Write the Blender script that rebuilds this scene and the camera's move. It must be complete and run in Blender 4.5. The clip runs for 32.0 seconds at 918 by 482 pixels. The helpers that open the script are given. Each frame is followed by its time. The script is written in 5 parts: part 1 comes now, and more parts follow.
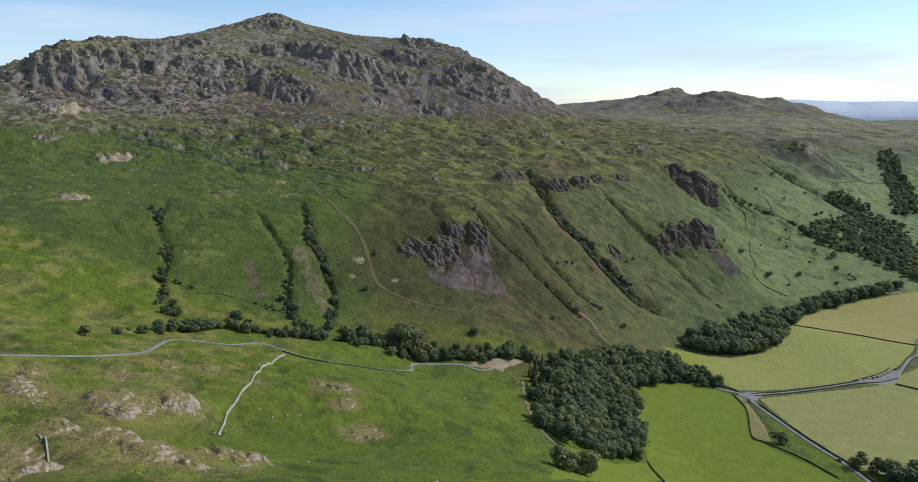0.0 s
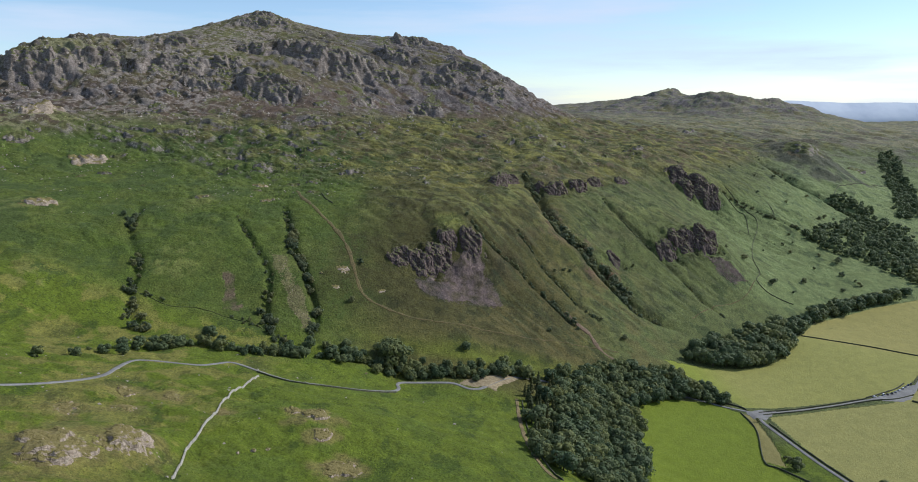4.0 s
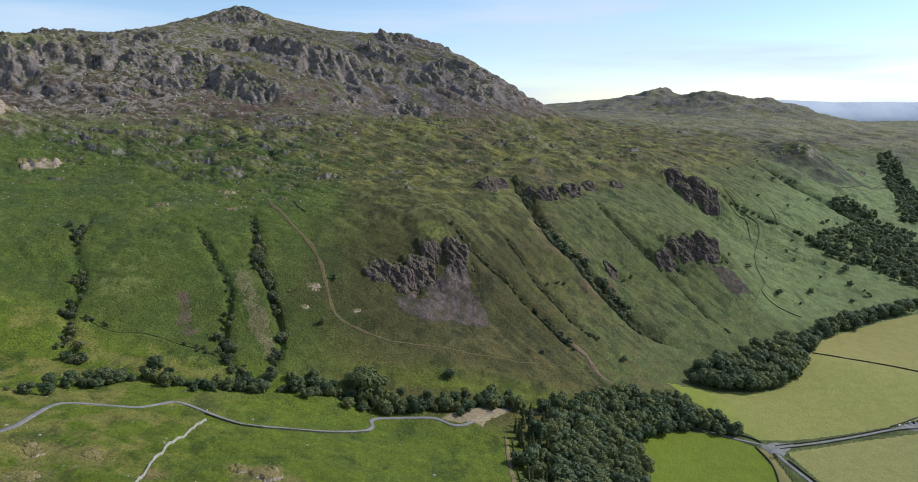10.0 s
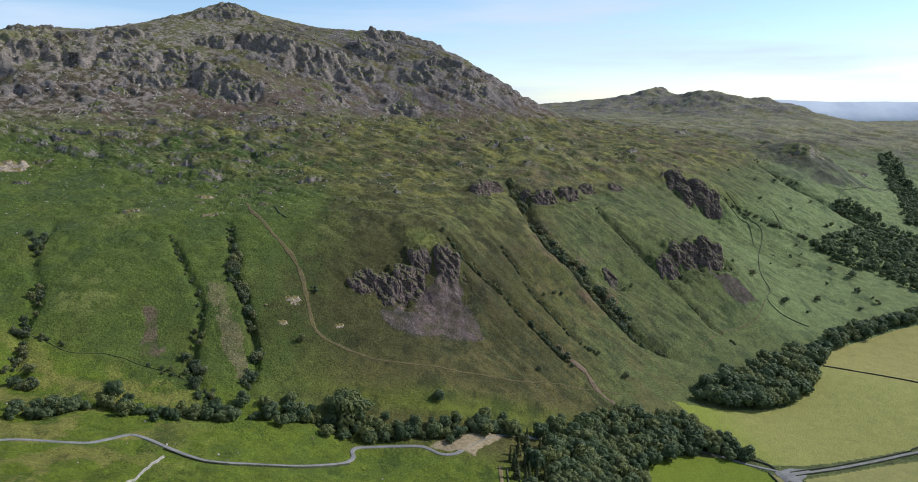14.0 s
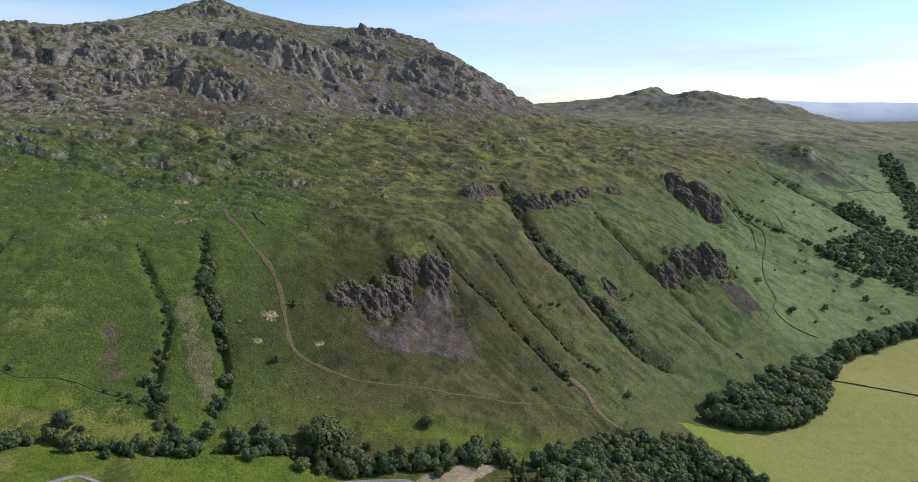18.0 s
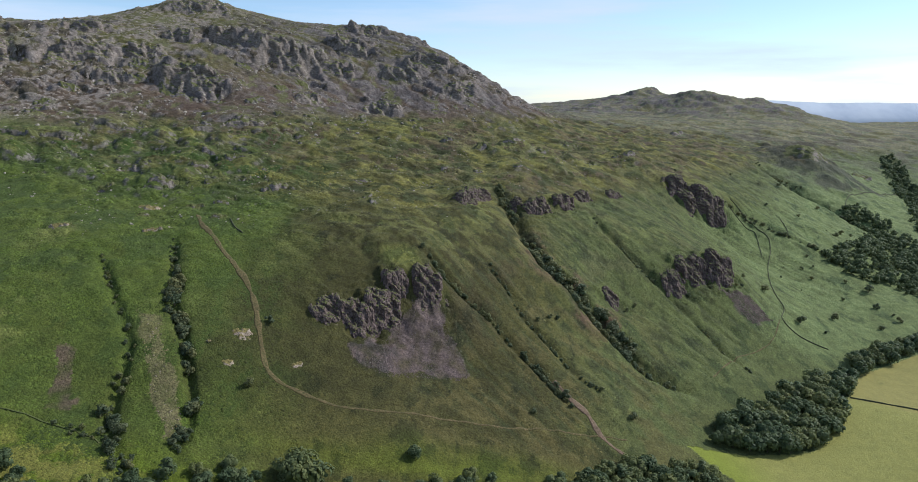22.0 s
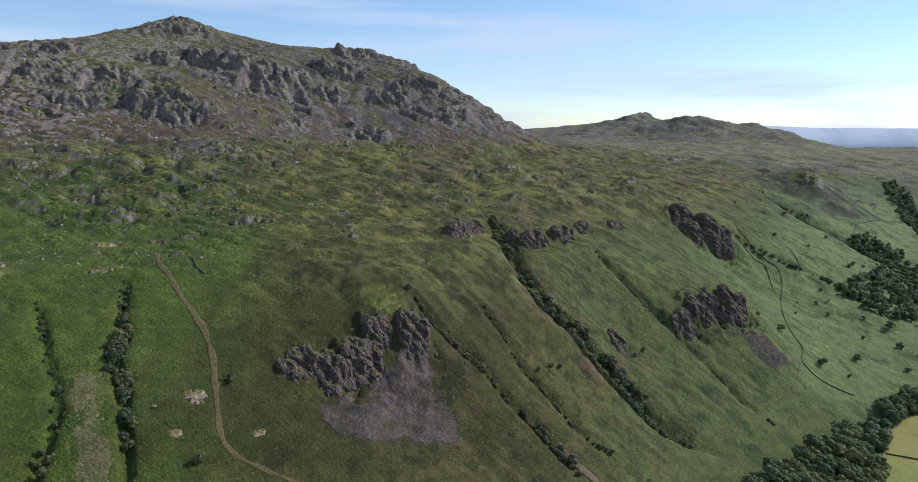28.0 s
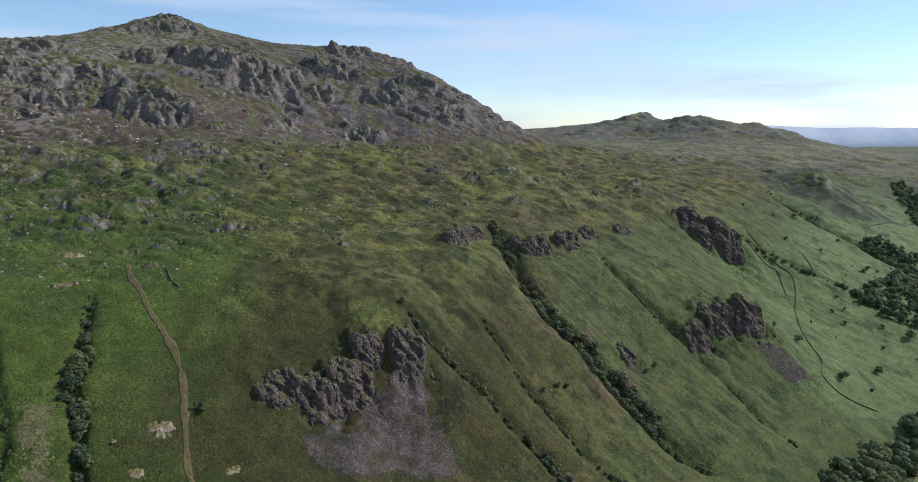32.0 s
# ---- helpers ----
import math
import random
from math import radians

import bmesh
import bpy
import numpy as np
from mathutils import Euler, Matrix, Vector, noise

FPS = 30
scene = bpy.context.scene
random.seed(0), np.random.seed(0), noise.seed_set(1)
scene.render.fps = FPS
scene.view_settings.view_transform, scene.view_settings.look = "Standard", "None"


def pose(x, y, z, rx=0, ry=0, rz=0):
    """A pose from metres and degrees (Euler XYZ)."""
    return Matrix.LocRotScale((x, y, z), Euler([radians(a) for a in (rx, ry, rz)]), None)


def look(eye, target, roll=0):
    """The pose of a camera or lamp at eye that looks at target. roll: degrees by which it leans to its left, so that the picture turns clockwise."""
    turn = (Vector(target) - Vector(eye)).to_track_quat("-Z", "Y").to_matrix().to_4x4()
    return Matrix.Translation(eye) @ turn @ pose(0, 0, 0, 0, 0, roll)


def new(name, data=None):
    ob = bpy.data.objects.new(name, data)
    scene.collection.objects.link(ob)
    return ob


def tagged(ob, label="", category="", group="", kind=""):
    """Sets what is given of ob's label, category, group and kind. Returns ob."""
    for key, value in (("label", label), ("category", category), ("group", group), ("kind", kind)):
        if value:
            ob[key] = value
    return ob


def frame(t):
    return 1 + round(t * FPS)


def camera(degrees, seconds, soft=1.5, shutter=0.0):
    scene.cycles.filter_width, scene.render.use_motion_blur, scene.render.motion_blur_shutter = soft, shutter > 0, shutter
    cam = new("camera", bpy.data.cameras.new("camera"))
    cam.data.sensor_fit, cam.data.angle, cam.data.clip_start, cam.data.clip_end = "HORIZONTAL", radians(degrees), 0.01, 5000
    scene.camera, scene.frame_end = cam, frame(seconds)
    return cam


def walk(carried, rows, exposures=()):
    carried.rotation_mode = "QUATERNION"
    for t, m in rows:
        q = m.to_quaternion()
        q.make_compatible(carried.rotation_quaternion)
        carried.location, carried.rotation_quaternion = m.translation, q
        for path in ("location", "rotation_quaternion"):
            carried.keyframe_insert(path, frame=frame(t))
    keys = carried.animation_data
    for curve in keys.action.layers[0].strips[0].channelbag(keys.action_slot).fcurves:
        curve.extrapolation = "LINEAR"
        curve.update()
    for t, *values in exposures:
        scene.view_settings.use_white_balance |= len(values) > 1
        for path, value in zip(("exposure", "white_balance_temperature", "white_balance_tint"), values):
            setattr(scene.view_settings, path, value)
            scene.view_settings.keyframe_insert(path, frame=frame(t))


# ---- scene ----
cam = camera(66.011, 32.0, 0.9)

# seconds, place, heading to the right of +y, tilt, lean
FLIGHT = [
    (0.0, -0.00, 0.00, 298.55, -0.00, -10.50, -0.17),
    (2.0, 2.03, 23.40, 298.35, 0.19, -10.47, -0.15),
    (3.5, 3.66, 41.34, 298.26, 0.36, -10.46, -0.09),
    (5.5, 6.07, 66.05, 298.23, 0.60, -10.45, -0.11),
    (8.0, 9.31, 98.08, 298.44, 0.93, -10.49, -0.08),
    (11.0, 13.27, 135.46, 298.82, 1.32, -10.51, -0.07),
    (13.0, 15.81, 160.14, 298.91, 1.52, -10.53, -0.04),
    (14.5, 17.40, 178.93, 298.87, 1.72, -10.53, -0.06),
    (16.5, 19.51, 204.23, 298.77, 2.00, -10.53, 0.01),
    (19.0, 22.53, 235.79, 298.43, 2.27, -10.54, 0.08),
    (21.0, 24.61, 261.08, 298.10, 2.52, -10.52, 0.08),
    (22.0, 25.56, 273.69, 298.08, 2.64, -10.54, 0.13),
    (22.5, 26.05, 279.96, 298.12, 2.71, -10.40, 0.16),
    (23.5, 27.05, 292.41, 298.21, 2.80, -10.02, 0.13),
    (24.5, 27.96, 304.90, 298.20, 2.89, -9.61, 0.14),
    (25.5, 28.83, 317.56, 298.16, 3.01, -9.22, 0.06),
    (27.5, 30.58, 343.16, 298.04, 3.20, -8.55, 0.07),
    (28.0, 31.03, 349.56, 298.00, 3.25, -8.52, 0.07),
    (30.0, 32.72, 375.19, 297.81, 3.43, -8.48, 0.03),
    (31.0, 33.48, 387.90, 297.75, 3.53, -8.47, -0.01),
    (31.5, 33.84, 394.21, 297.75, 3.54, -8.48, -0.03),
    (32.0, 34.19, 400.49, 297.76, 3.39, -8.48, -0.05),
]
walk(cam, [(t, pose(x, y, z, 90 + tilt, 0, -turn) @ pose(0, 0, 0, 0, 0, lean)) for t, x, y, z, turn, tilt, lean in FLIGHT],
     [(0.0, 0.03, 5870, 11), (12.0, 0.08, 5870, 11), (24.0, 0.10, 5870, 11), (28.0, -0.03, 5740, 11), (32.0, -0.04, 5740, 11)])

# ---- sky and sun ----
SUN_HEIGHT, SUN_TURN = radians(39), radians(73)   # the sun's height, and its bearing to the right of +y
world = bpy.data.worlds.new("sky")
scene.world = world
world.use_nodes = True
sky = world.node_tree.nodes.new("ShaderNodeTexSky")
sky.sky_type, sky.sun_disc = "NISHITA", False
sky.sun_elevation, sky.sun_rotation = SUN_HEIGHT, SUN_TURN
sky.altitude, sky.air_density, sky.dust_density = 300, 1.0, 0.2
sky.ozone_density = 2.0
# thin streaks of high cloud, whiter towards the sun's side
wn, wl = world.node_tree.nodes, world.node_tree.links
place = wn.new("ShaderNodeTexCoord")
flat = wn.new("ShaderNodeMapping")
flat.inputs["Scale"].default_value, flat.inputs["Rotation"].default_value = (1.3, 1.8, 13.0), (0.0, 0.05, 0.3)
streak = wn.new("ShaderNodeTexNoise")
streak.inputs["Scale"].default_value, streak.inputs["Detail"].default_value, streak.inputs["Roughness"].default_value = 1.7, 7, 0.55
wl.new(place.outputs["Generated"], flat.inputs["Vector"])
wl.new(flat.outputs["Vector"], streak.inputs["Vector"])
thin = wn.new("ShaderNodeValToRGB")
thin.color_ramp.elements[0].position, thin.color_ramp.elements[0].color = 0.44, (0.04, 0.04, 0.04, 1)
thin.color_ramp.elements[1].position, thin.color_ramp.elements[1].color = 0.68, (0.85, 0.85, 0.85, 1)
wl.new(streak.outputs["Fac"], thin.inputs["Fac"])
cloud = wn.new("ShaderNodeMix")
cloud.data_type = "RGBA"
cloud.inputs[7].default_value = (4.9, 5.5, 6.3, 1)
wl.new(thin.outputs["Color"], cloud.inputs[0])
wl.new(sky.outputs[0], cloud.inputs[6])
wl.new(cloud.outputs[2], wn["Background"].inputs[0])
world.node_tree.nodes["Background"].inputs[1].default_value = 0.135
sun = new("sun", bpy.data.lights.new("sun", "SUN"))
sun.data.energy, sun.data.angle, sun.data.color = 4.3, radians(0.5), (1.0, 0.94, 0.84)
sun_from = Vector((math.sin(SUN_TURN) * math.cos(SUN_HEIGHT), math.cos(SUN_TURN) * math.cos(SUN_HEIGHT), math.sin(SUN_HEIGHT)))
sun.matrix_world = look(sun_from * 900, (0, 0, 0))


# ---- the plan: roads, walls, becks, woods and fields, x and y in metres ----
PASS_ROAD = [(-300, 385), (-262, 426), (-247, 447), (-237, 475), (-232, 501), (-234, 524), (-235, 549), (-227, 558), (-203, 564), (-191, 569), (-184, 580), (-177, 591),
    (-166, 589), (-151, 581), (-132, 573), (-120, 572), (-103, 580), (-78, 596), (-59, 615), (-48, 629), (-45, 641), (-47, 651), (-42, 659), (-23, 664), (0, 667), (9, 664),
    (17, 659), (27, 661), (38, 673), (53, 690), (70, 702), (120, 716), (175, 740), (240, 748), (285, 722), (309, 707)]
PULL_OFF = [(9, 667), (14, 676), (25, 683), (44, 697), (58, 700), (68, 698), (57, 685), (46, 673), (43, 662), (34, 668), (22, 664)]
VALLEY_ROAD = [(309, 707), (343, 716), (395, 732), (441, 746), (468, 748), (494, 758), (519, 787), (554, 827), (574, 844), (640, 930), (760, 1000),
    (900, 1080)]
CAR_PARK = [(439, 747), (478, 765), (503, 782), (515, 784), (486, 745), (472, 737)]
FARM_ROAD = [(304, 706), (303, 682), (306, 648), (311, 597), (318, 560), (321, 549), (325, 505), (330, 420), (335, 300)]
BECK_LINE = [(299, 713), (295, 661), (290, 624), (288, 594)]
GREEN_FIELD = [(189, 710), (222, 734), (268, 736), (291, 711), (288, 666), (265, 600), (274, 575), (296, 537), (304, 516), (151, 480), (151, 522),
    (174, 645)]
SMALL_FIELD = [(76, 484), (110, 484), (150, 524), (149, 479), (52, 373)]
STRIP = [(293, 709), (288, 666), (266, 599), (280, 588), (293, 643), (301, 699)]
FIELD_A = [(252, 840), (303, 841), (376, 856), (476, 968), (600, 882), (538, 814), (512, 788), (479, 766), (441, 752), (334, 725), (301, 724), (283,
    781)]
FIELD_B = [(474, 964), (533, 1042), (660, 1108), (769, 1148), (597, 878)]
FIELD_C = [(314, 698), (389, 721), (461, 736), (494, 719), (383, 546), (326, 550), (316, 609)]
FIELD_WALL = [(475, 966), (543, 929), (598, 880)]
FIELD_WALL_2 = [(481, 737), (495, 720)]
MAIN_PATH = [(-205, 990), (-194, 966), (-177, 940), (-160, 911), (-145, 891), (-129, 869), (-117, 845), (-109, 821), (-102, 800), (-96, 784), (-87, 774), (-66, 768),
    (-40, 763), (-10, 768), (22, 777), (48, 782), (87, 791), (127, 804), (162, 811), (192, 818)]
GULLY_FOOT_TRACK = [(138, 869), (150, 851), (162, 837), (167, 817), (173, 808), (184, 798)]
GULLY_1 = [(-377, 903), (-363, 867), (-361, 846), (-353, 818), (-340, 788), (-320, 759), (-310, 733), (-309, 714), (-299, 687), (-287, 663), (-268, 641)]
GULLY_2 = [(-253, 879), (-242, 859), (-233, 845), (-217, 819), (-201, 794), (-190, 774), (-187, 754), (-182, 723), (-175, 700), (-162, 679), (-149, 658)]
GULLY_3 = [(-211, 936), (-201, 906), (-192, 875), (-180, 853), (-178, 826), (-162, 802), (-148, 767), (-137, 739), (-131, 714), (-130, 683)]
GULLY_4 = [(21, 964), (40, 944), (64, 930), (84, 922), (103, 902), (121, 883), (138, 859), (153, 837)]
GULLY_5 = [(91, 997), (106, 977), (120, 950), (139, 928), (160, 894), (180, 872)]
RAVINE = [(123, 1251), (136, 1151), (145, 1089), (160, 1053), (182, 1035), (197, 1017), (217, 996), (234, 969), (251, 947), (289, 938)]
GULLY_7 = [(248, 1229), (261, 1173), (282, 1139), (310, 1110), (332, 1091), (350, 1064), (363, 1029), (385, 1005)]
GULLY_8 = [(541, 1473), (588, 1460), (639, 1439), (677, 1414), (707, 1364)]
FELL_WALL = [(560, 1491), (583, 1449), (599, 1423), (590, 1389), (553, 1319), (513, 1219), (503, 1168), (484, 1133), (499, 1111), (530, 1100)]
BANK = [(-300, 704), (-284, 701), (-267, 696), (-258, 698), (-243, 704), (-227, 703), (-209, 697), (-185, 691), (-174, 684)]
WASHED_BANK = [(-234, 762), (-226, 764), (-217, 758), (-207, 737), (-203, 711), (-217, 710), (-221, 735)]
BECK_BED = [(-197, 809), (-177, 803), (-168, 780), (-155, 754), (-131, 707), (-141, 699), (-167, 745), (-184, 778)]
SIDE_HOLLOW = [(790, 1880), (815, 1790), (850, 1725), (895, 1665), (940, 1600)]
GHYLL = [(1440, 2400), (1290, 2106), (1208, 1927), (1048, 1650)]
DRAIN = [(548, 1480), (575, 1455), (602, 1450), (620, 1438), (645, 1432), (676, 1418)]
ROADSIDE_WALL = [(-146, 565), (-148, 506), (-145, 455), (-145, 418), (-135, 369)]
OLD_WALL = [(-182, 283), (-168, 267), (-150, 239)]
WOOD_WALL = [(66, 655), (64, 571), (69, 501), (77, 480)]
FIELD_EDGE_WALL = [(150, 524), (150, 498), (150, 471)]
STRIP_WALL = [(291, 711), (288, 666), (266, 599)]
PASS_WOOD = [(68, 676), (63, 511), (84, 495), (112, 493), (151, 529), (171, 629), (187, 703), (221, 730), (267, 733), (296, 726), (278, 766), (239,
    797), (188, 786), (113, 738)]
MEADOW_WOOD = [(267, 846), (303, 841), (363, 851), (422, 894), (467, 955), (508, 1023), (477, 1017), (404, 965), (327, 912)]
MEADOW_WOOD_2 = [(508, 1023), (586, 1074), (676, 1121), (749, 1161), (705, 1153), (614, 1112), (552, 1082)]
VALLEY_WOOD = [(676, 1420), (686, 1371), (715, 1330), (754, 1308), (764, 1253), (779, 1245), (900, 1330), (981, 1547), (970, 1580), (943, 1617), (889, 1590), (798, 1495), (710, 1419)]
UPPER_WOOD = [(1452, 2379), (1315, 2095), (1236, 1915), (1085, 1650), (1020, 1640), (1178, 1935), (1262, 2115), (1400, 2379)]
VALLEY_WOOD_2 = [(886, 1691), (891, 1638), (902, 1592), (968, 1638), (955, 1682), (927, 1728)]
SCREE = [(-42, 833), (-24, 846), (-8, 868), (2, 886), (14, 902), (30, 905), (41, 897), (50, 866), (62, 842), (44, 832), (22, 828), (-11, 810), (-30, 818)]
SCREE_2 = [(396, 1136), (434, 1146), (464, 1119), (428, 1098)]
STREAM_TREES = [(-293, 468), (-290, 530), (-230, 628), (-199, 632), (-167, 635), (-144, 641), (-106, 664), (-79, 676), (-54, 671), (-15, 681), (9,
    687), (46, 702), (74, 710)]
BUSHES = [(772, 1513), (798, 1540), (825, 1553), (694, 1283), (674, 1231), (514, 1143), (585, 1186), (484, 1187), (452, 1184), (817, 1660), (709, 1532), (650, 1385),
    (620, 1343), (621, 1314), (672, 1309), (636, 1252), (546, 1137), (687, 1213), (685, 1195), (645, 1173), (645, 1688), (707, 1694), (769, 1732), (645, 1528),
    (206, 848), (183, 873), (113, 818), (-103, 759), (17, 732), (-101, 827), (152, 968), (136, 950)]

# crags and outcrops: place, width, depth, height
FELL_CRAGS = [(-785, 1436, 120, 70, 34), (-698, 1503, 90, 50, 24), (-578, 1550, 140, 50, 20), (-496, 1501, 60, 36, 16), (-372, 1524, 130, 75, 34),
              (-370, 1754, 92, 50, 26), (-459, 1743, 75, 45, 22), (-259, 1742, 138, 80, 40), (-140, 1869, 93, 50, 18), (-505, 2028, 150, 60, 14), (-520, 2072, 80, 44, 13),
              (-125, 2005, 108, 60, 13), (-59, 1665, 76, 40, 18), (-249, 1363, 74, 32, 10), (-616, 1698, 90, 44, 14), (25, 1832, 106, 44, 14),
              (96, 1777, 88, 40, 12), (-185, 1591, 66, 36, 12), (-162, 1771, 88, 44, 16), (-34, 1792, 104, 40, 14), (-487, 1620, 70, 40, 16)]
SCARP_CRAGS = [(-60, 860, 30, 26, 8), (-34, 866, 30, 28, 13), (-14, 884, 34, 30, 14), (-4, 908, 26, 24, 12), (26, 916, 30, 34, 13), (91, 1168, 57, 24, 9), (170, 1190, 46, 24, 12),
               (212, 1228, 50, 24, 13), (236, 1054, 30, 22, 10), (452, 1464, 50, 36, 14), (486, 1446, 64, 44, 20), (515, 1443, 44, 34, 18),
               (332, 1118, 38, 24, 12), (362, 1145, 48, 28, 15), (396, 1160, 40, 26, 15), (414, 1163, 44, 30, 20), (252, 1290, 40, 18, 9), (309, 1332, 40, 16, 7), (75, 1136, 44, 20, 8), (140, 1190, 24, 20, 8)]
BENCH_ROCKS = [(-309, 926, 24, 12, 4, 1), (-257, 1007, 30, 14, 4, 1), (-232, 941, 22, 10, 3, 1), (-150, 1110, 44, 20, 6, 0), (-213, 1223, 24, 12, 4, 0),
               (-421, 1203, 36, 18, 7, 0), (-250, 1156, 32, 16, 5, 0), (-274, 1094, 44, 20, 6, 0), (169, 1462, 80, 30, 9, 0), (-45, 1680, 70, 34, 14, 0),
               (960, 1975, 190, 100, 13, 0), (1165, 2066, 104, 50, 8, 0), (-454, 824, 50, 22, 7, 1), (-507, 1048, 66, 30, 13, 1), (-629, 1158, 84, 40, 18, 1),
               (-606, 1053, 52, 26, 10, 0), (395, 1560, 46, 20, 7, 0), (-140, 1330, 60, 20, 5, 0), (-60, 1180, 36, 16, 4, 0), (60, 1300, 44, 18, 4, 0),
               (-380, 1280, 50, 20, 6, 0), (-520, 1300, 60, 24, 7, 0), (300, 1640, 70, 26, 7, 0), (-330, 1130, 30, 14, 4, 0), (560, 2120, 90, 30, 9, 0), (760, 2350, 120, 40, 10, 0),
               (-117, 805, 18, 12, 2.6, 1), (-121, 773, 13, 7, 1.2, 1), (-74, 795, 14, 7, 1.2, 1)]
NEAR_ROCKS = [(-228, 346, 30, 14, 5), (-183, 356, 38, 22, 9), (-163, 385, 27, 20, 8), (-86, 484, 20, 12, 5), (-63, 432, 18, 18, 5), (-165, 238, 34, 22, 9),
              (-106, 312, 26, 22, 9), (-159, 284, 46, 20, 8), (-192, 315, 15, 9, 4), (-127, 267, 44, 22, 9), (-178, 480, 14, 8, 2), (-143, 470, 10, 6, 1.5),
              (-79, 461, 14, 8, 3), (-212, 420, 22, 10, 3), (-190, 440, 16, 8, 2), (-250, 390, 20, 10, 3), (-102, 488, 12, 7, 3), (-204, 473, 18, 8, 3)]

# ---- materials ----
def material(name, rough=0.9):
    m = bpy.data.materials.new(name)
    m.use_nodes = True
    b = m.node_tree.nodes["Principled BSDF"]
    b.inputs["Roughness"].default_value = rough
    b.inputs["Specular IOR Level"].default_value = 0.2
    return m, m.node_tree.nodes, m.node_tree.links, b


def noise_node(nodes, links, scale, detail=4, rough=0.6, stretch=None):
    co = nodes.new("ShaderNodeTexCoord")
    src = co.outputs["Object"]
    if stretch:
        mp = nodes.new("ShaderNodeMapping")
        mp.inputs["Scale"].default_value = stretch
        links.new(src, mp.inputs["Vector"])
        src = mp.outputs["Vector"]
    n = nodes.new("ShaderNodeTexNoise")
    n.inputs["Scale"].default_value, n.inputs["Detail"].default_value, n.inputs["Roughness"].default_value = scale, detail, rough
    links.new(src, n.inputs["Vector"])
    return n.outputs["Fac"]


def ramp(nodes, links, value, stops):
    r = nodes.new("ShaderNodeValToRGB")
    while len(r.color_ramp.elements) < len(stops):
        r.color_ramp.elements.new(0.5)
    for e, (p, c) in zip(r.color_ramp.elements, stops):
        e.position, e.color = p, (*c, 1) if len(c) == 3 else c
    links.new(value, r.inputs["Fac"])
    return r.outputs["Color"]


def mixed(nodes, links, a, b, fac, how="MIX"):
    m = nodes.new("ShaderNodeMix")
    m.data_type, m.blend_type, m.clamp_factor = "RGBA", how, True
    for i, v in ((0, fac), (6, a), (7, b)):
        if isinstance(v, (int, float)):
            m.inputs[i].default_value = v
        elif isinstance(v, tuple):
            m.inputs[i].default_value = (*v, 1)
        else:
            links.new(v, m.inputs[i])
    return m.outputs[2]


def bumped(nodes, links, b, height, strength, distance):
    n = nodes.new("ShaderNodeBump")
    n.inputs["Strength"].default_value, n.inputs["Distance"].default_value = strength, distance
    links.new(height, n.inputs["Height"])
    links.new(n.outputs["Normal"], b.inputs["Normal"])


def grey(v):
    return (v, v, v)


def land_material():
    """Turf, bracken, heather and scree: two growths in crisp patches, each with its own grain."""
    m, n, l, b = material("hill_cover", 0.95)

    def attr(name):
        a = n.new("ShaderNodeAttribute")
        a.attribute_name = name
        return a
    tuft = attr("tuft").outputs["Fac"]
    fine = noise_node(n, l, 0.5, 6, 0.8)
    mid = noise_node(n, l, 0.15, 6, 0.75, (1.0, 0.5, 1.0))
    patchy = noise_node(n, l, 0.034, 9, 0.66, (1.0, 0.5, 1.0))
    lean = n.new("ShaderNodeMath")
    lean.operation = "MULTIPLY_ADD"
    lean.inputs[1].default_value = 0.5
    l.new(attr("share").outputs["Fac"], lean.inputs[0])
    l.new(patchy, lean.inputs[2])
    c = mixed(n, l, attr("cover").outputs["Color"], attr("second").outputs["Color"], ramp(n, l, lean.outputs[0], [(0.735, grey(0.0)), (0.775, grey(1.0))]))
    c = mixed(n, l, c, ramp(n, l, fine, [(0.3, grey(0.34)), (0.5, grey(1.0)), (0.7, grey(1.75))]), tuft, "MULTIPLY")
    c = mixed(n, l, c, ramp(n, l, mid, [(0.3, (0.64, 0.67, 0.67)), (0.5, grey(1.0)), (0.7, (1.32, 1.26, 1.18))]), tuft, "MULTIPLY")
    l.new(c, b.inputs["Base Color"])
    h = n.new("ShaderNodeMath")
    h.operation = "MULTIPLY"
    add = n.new("ShaderNodeMath")
    l.new(fine, add.inputs[0])
    l.new(mid, add.inputs[1])
    l.new(add.outputs[0], h.inputs[0])
    l.new(tuft, h.inputs[1])
    bumped(n, l, b, h.outputs[0], 1.0, 2.3)
    return m


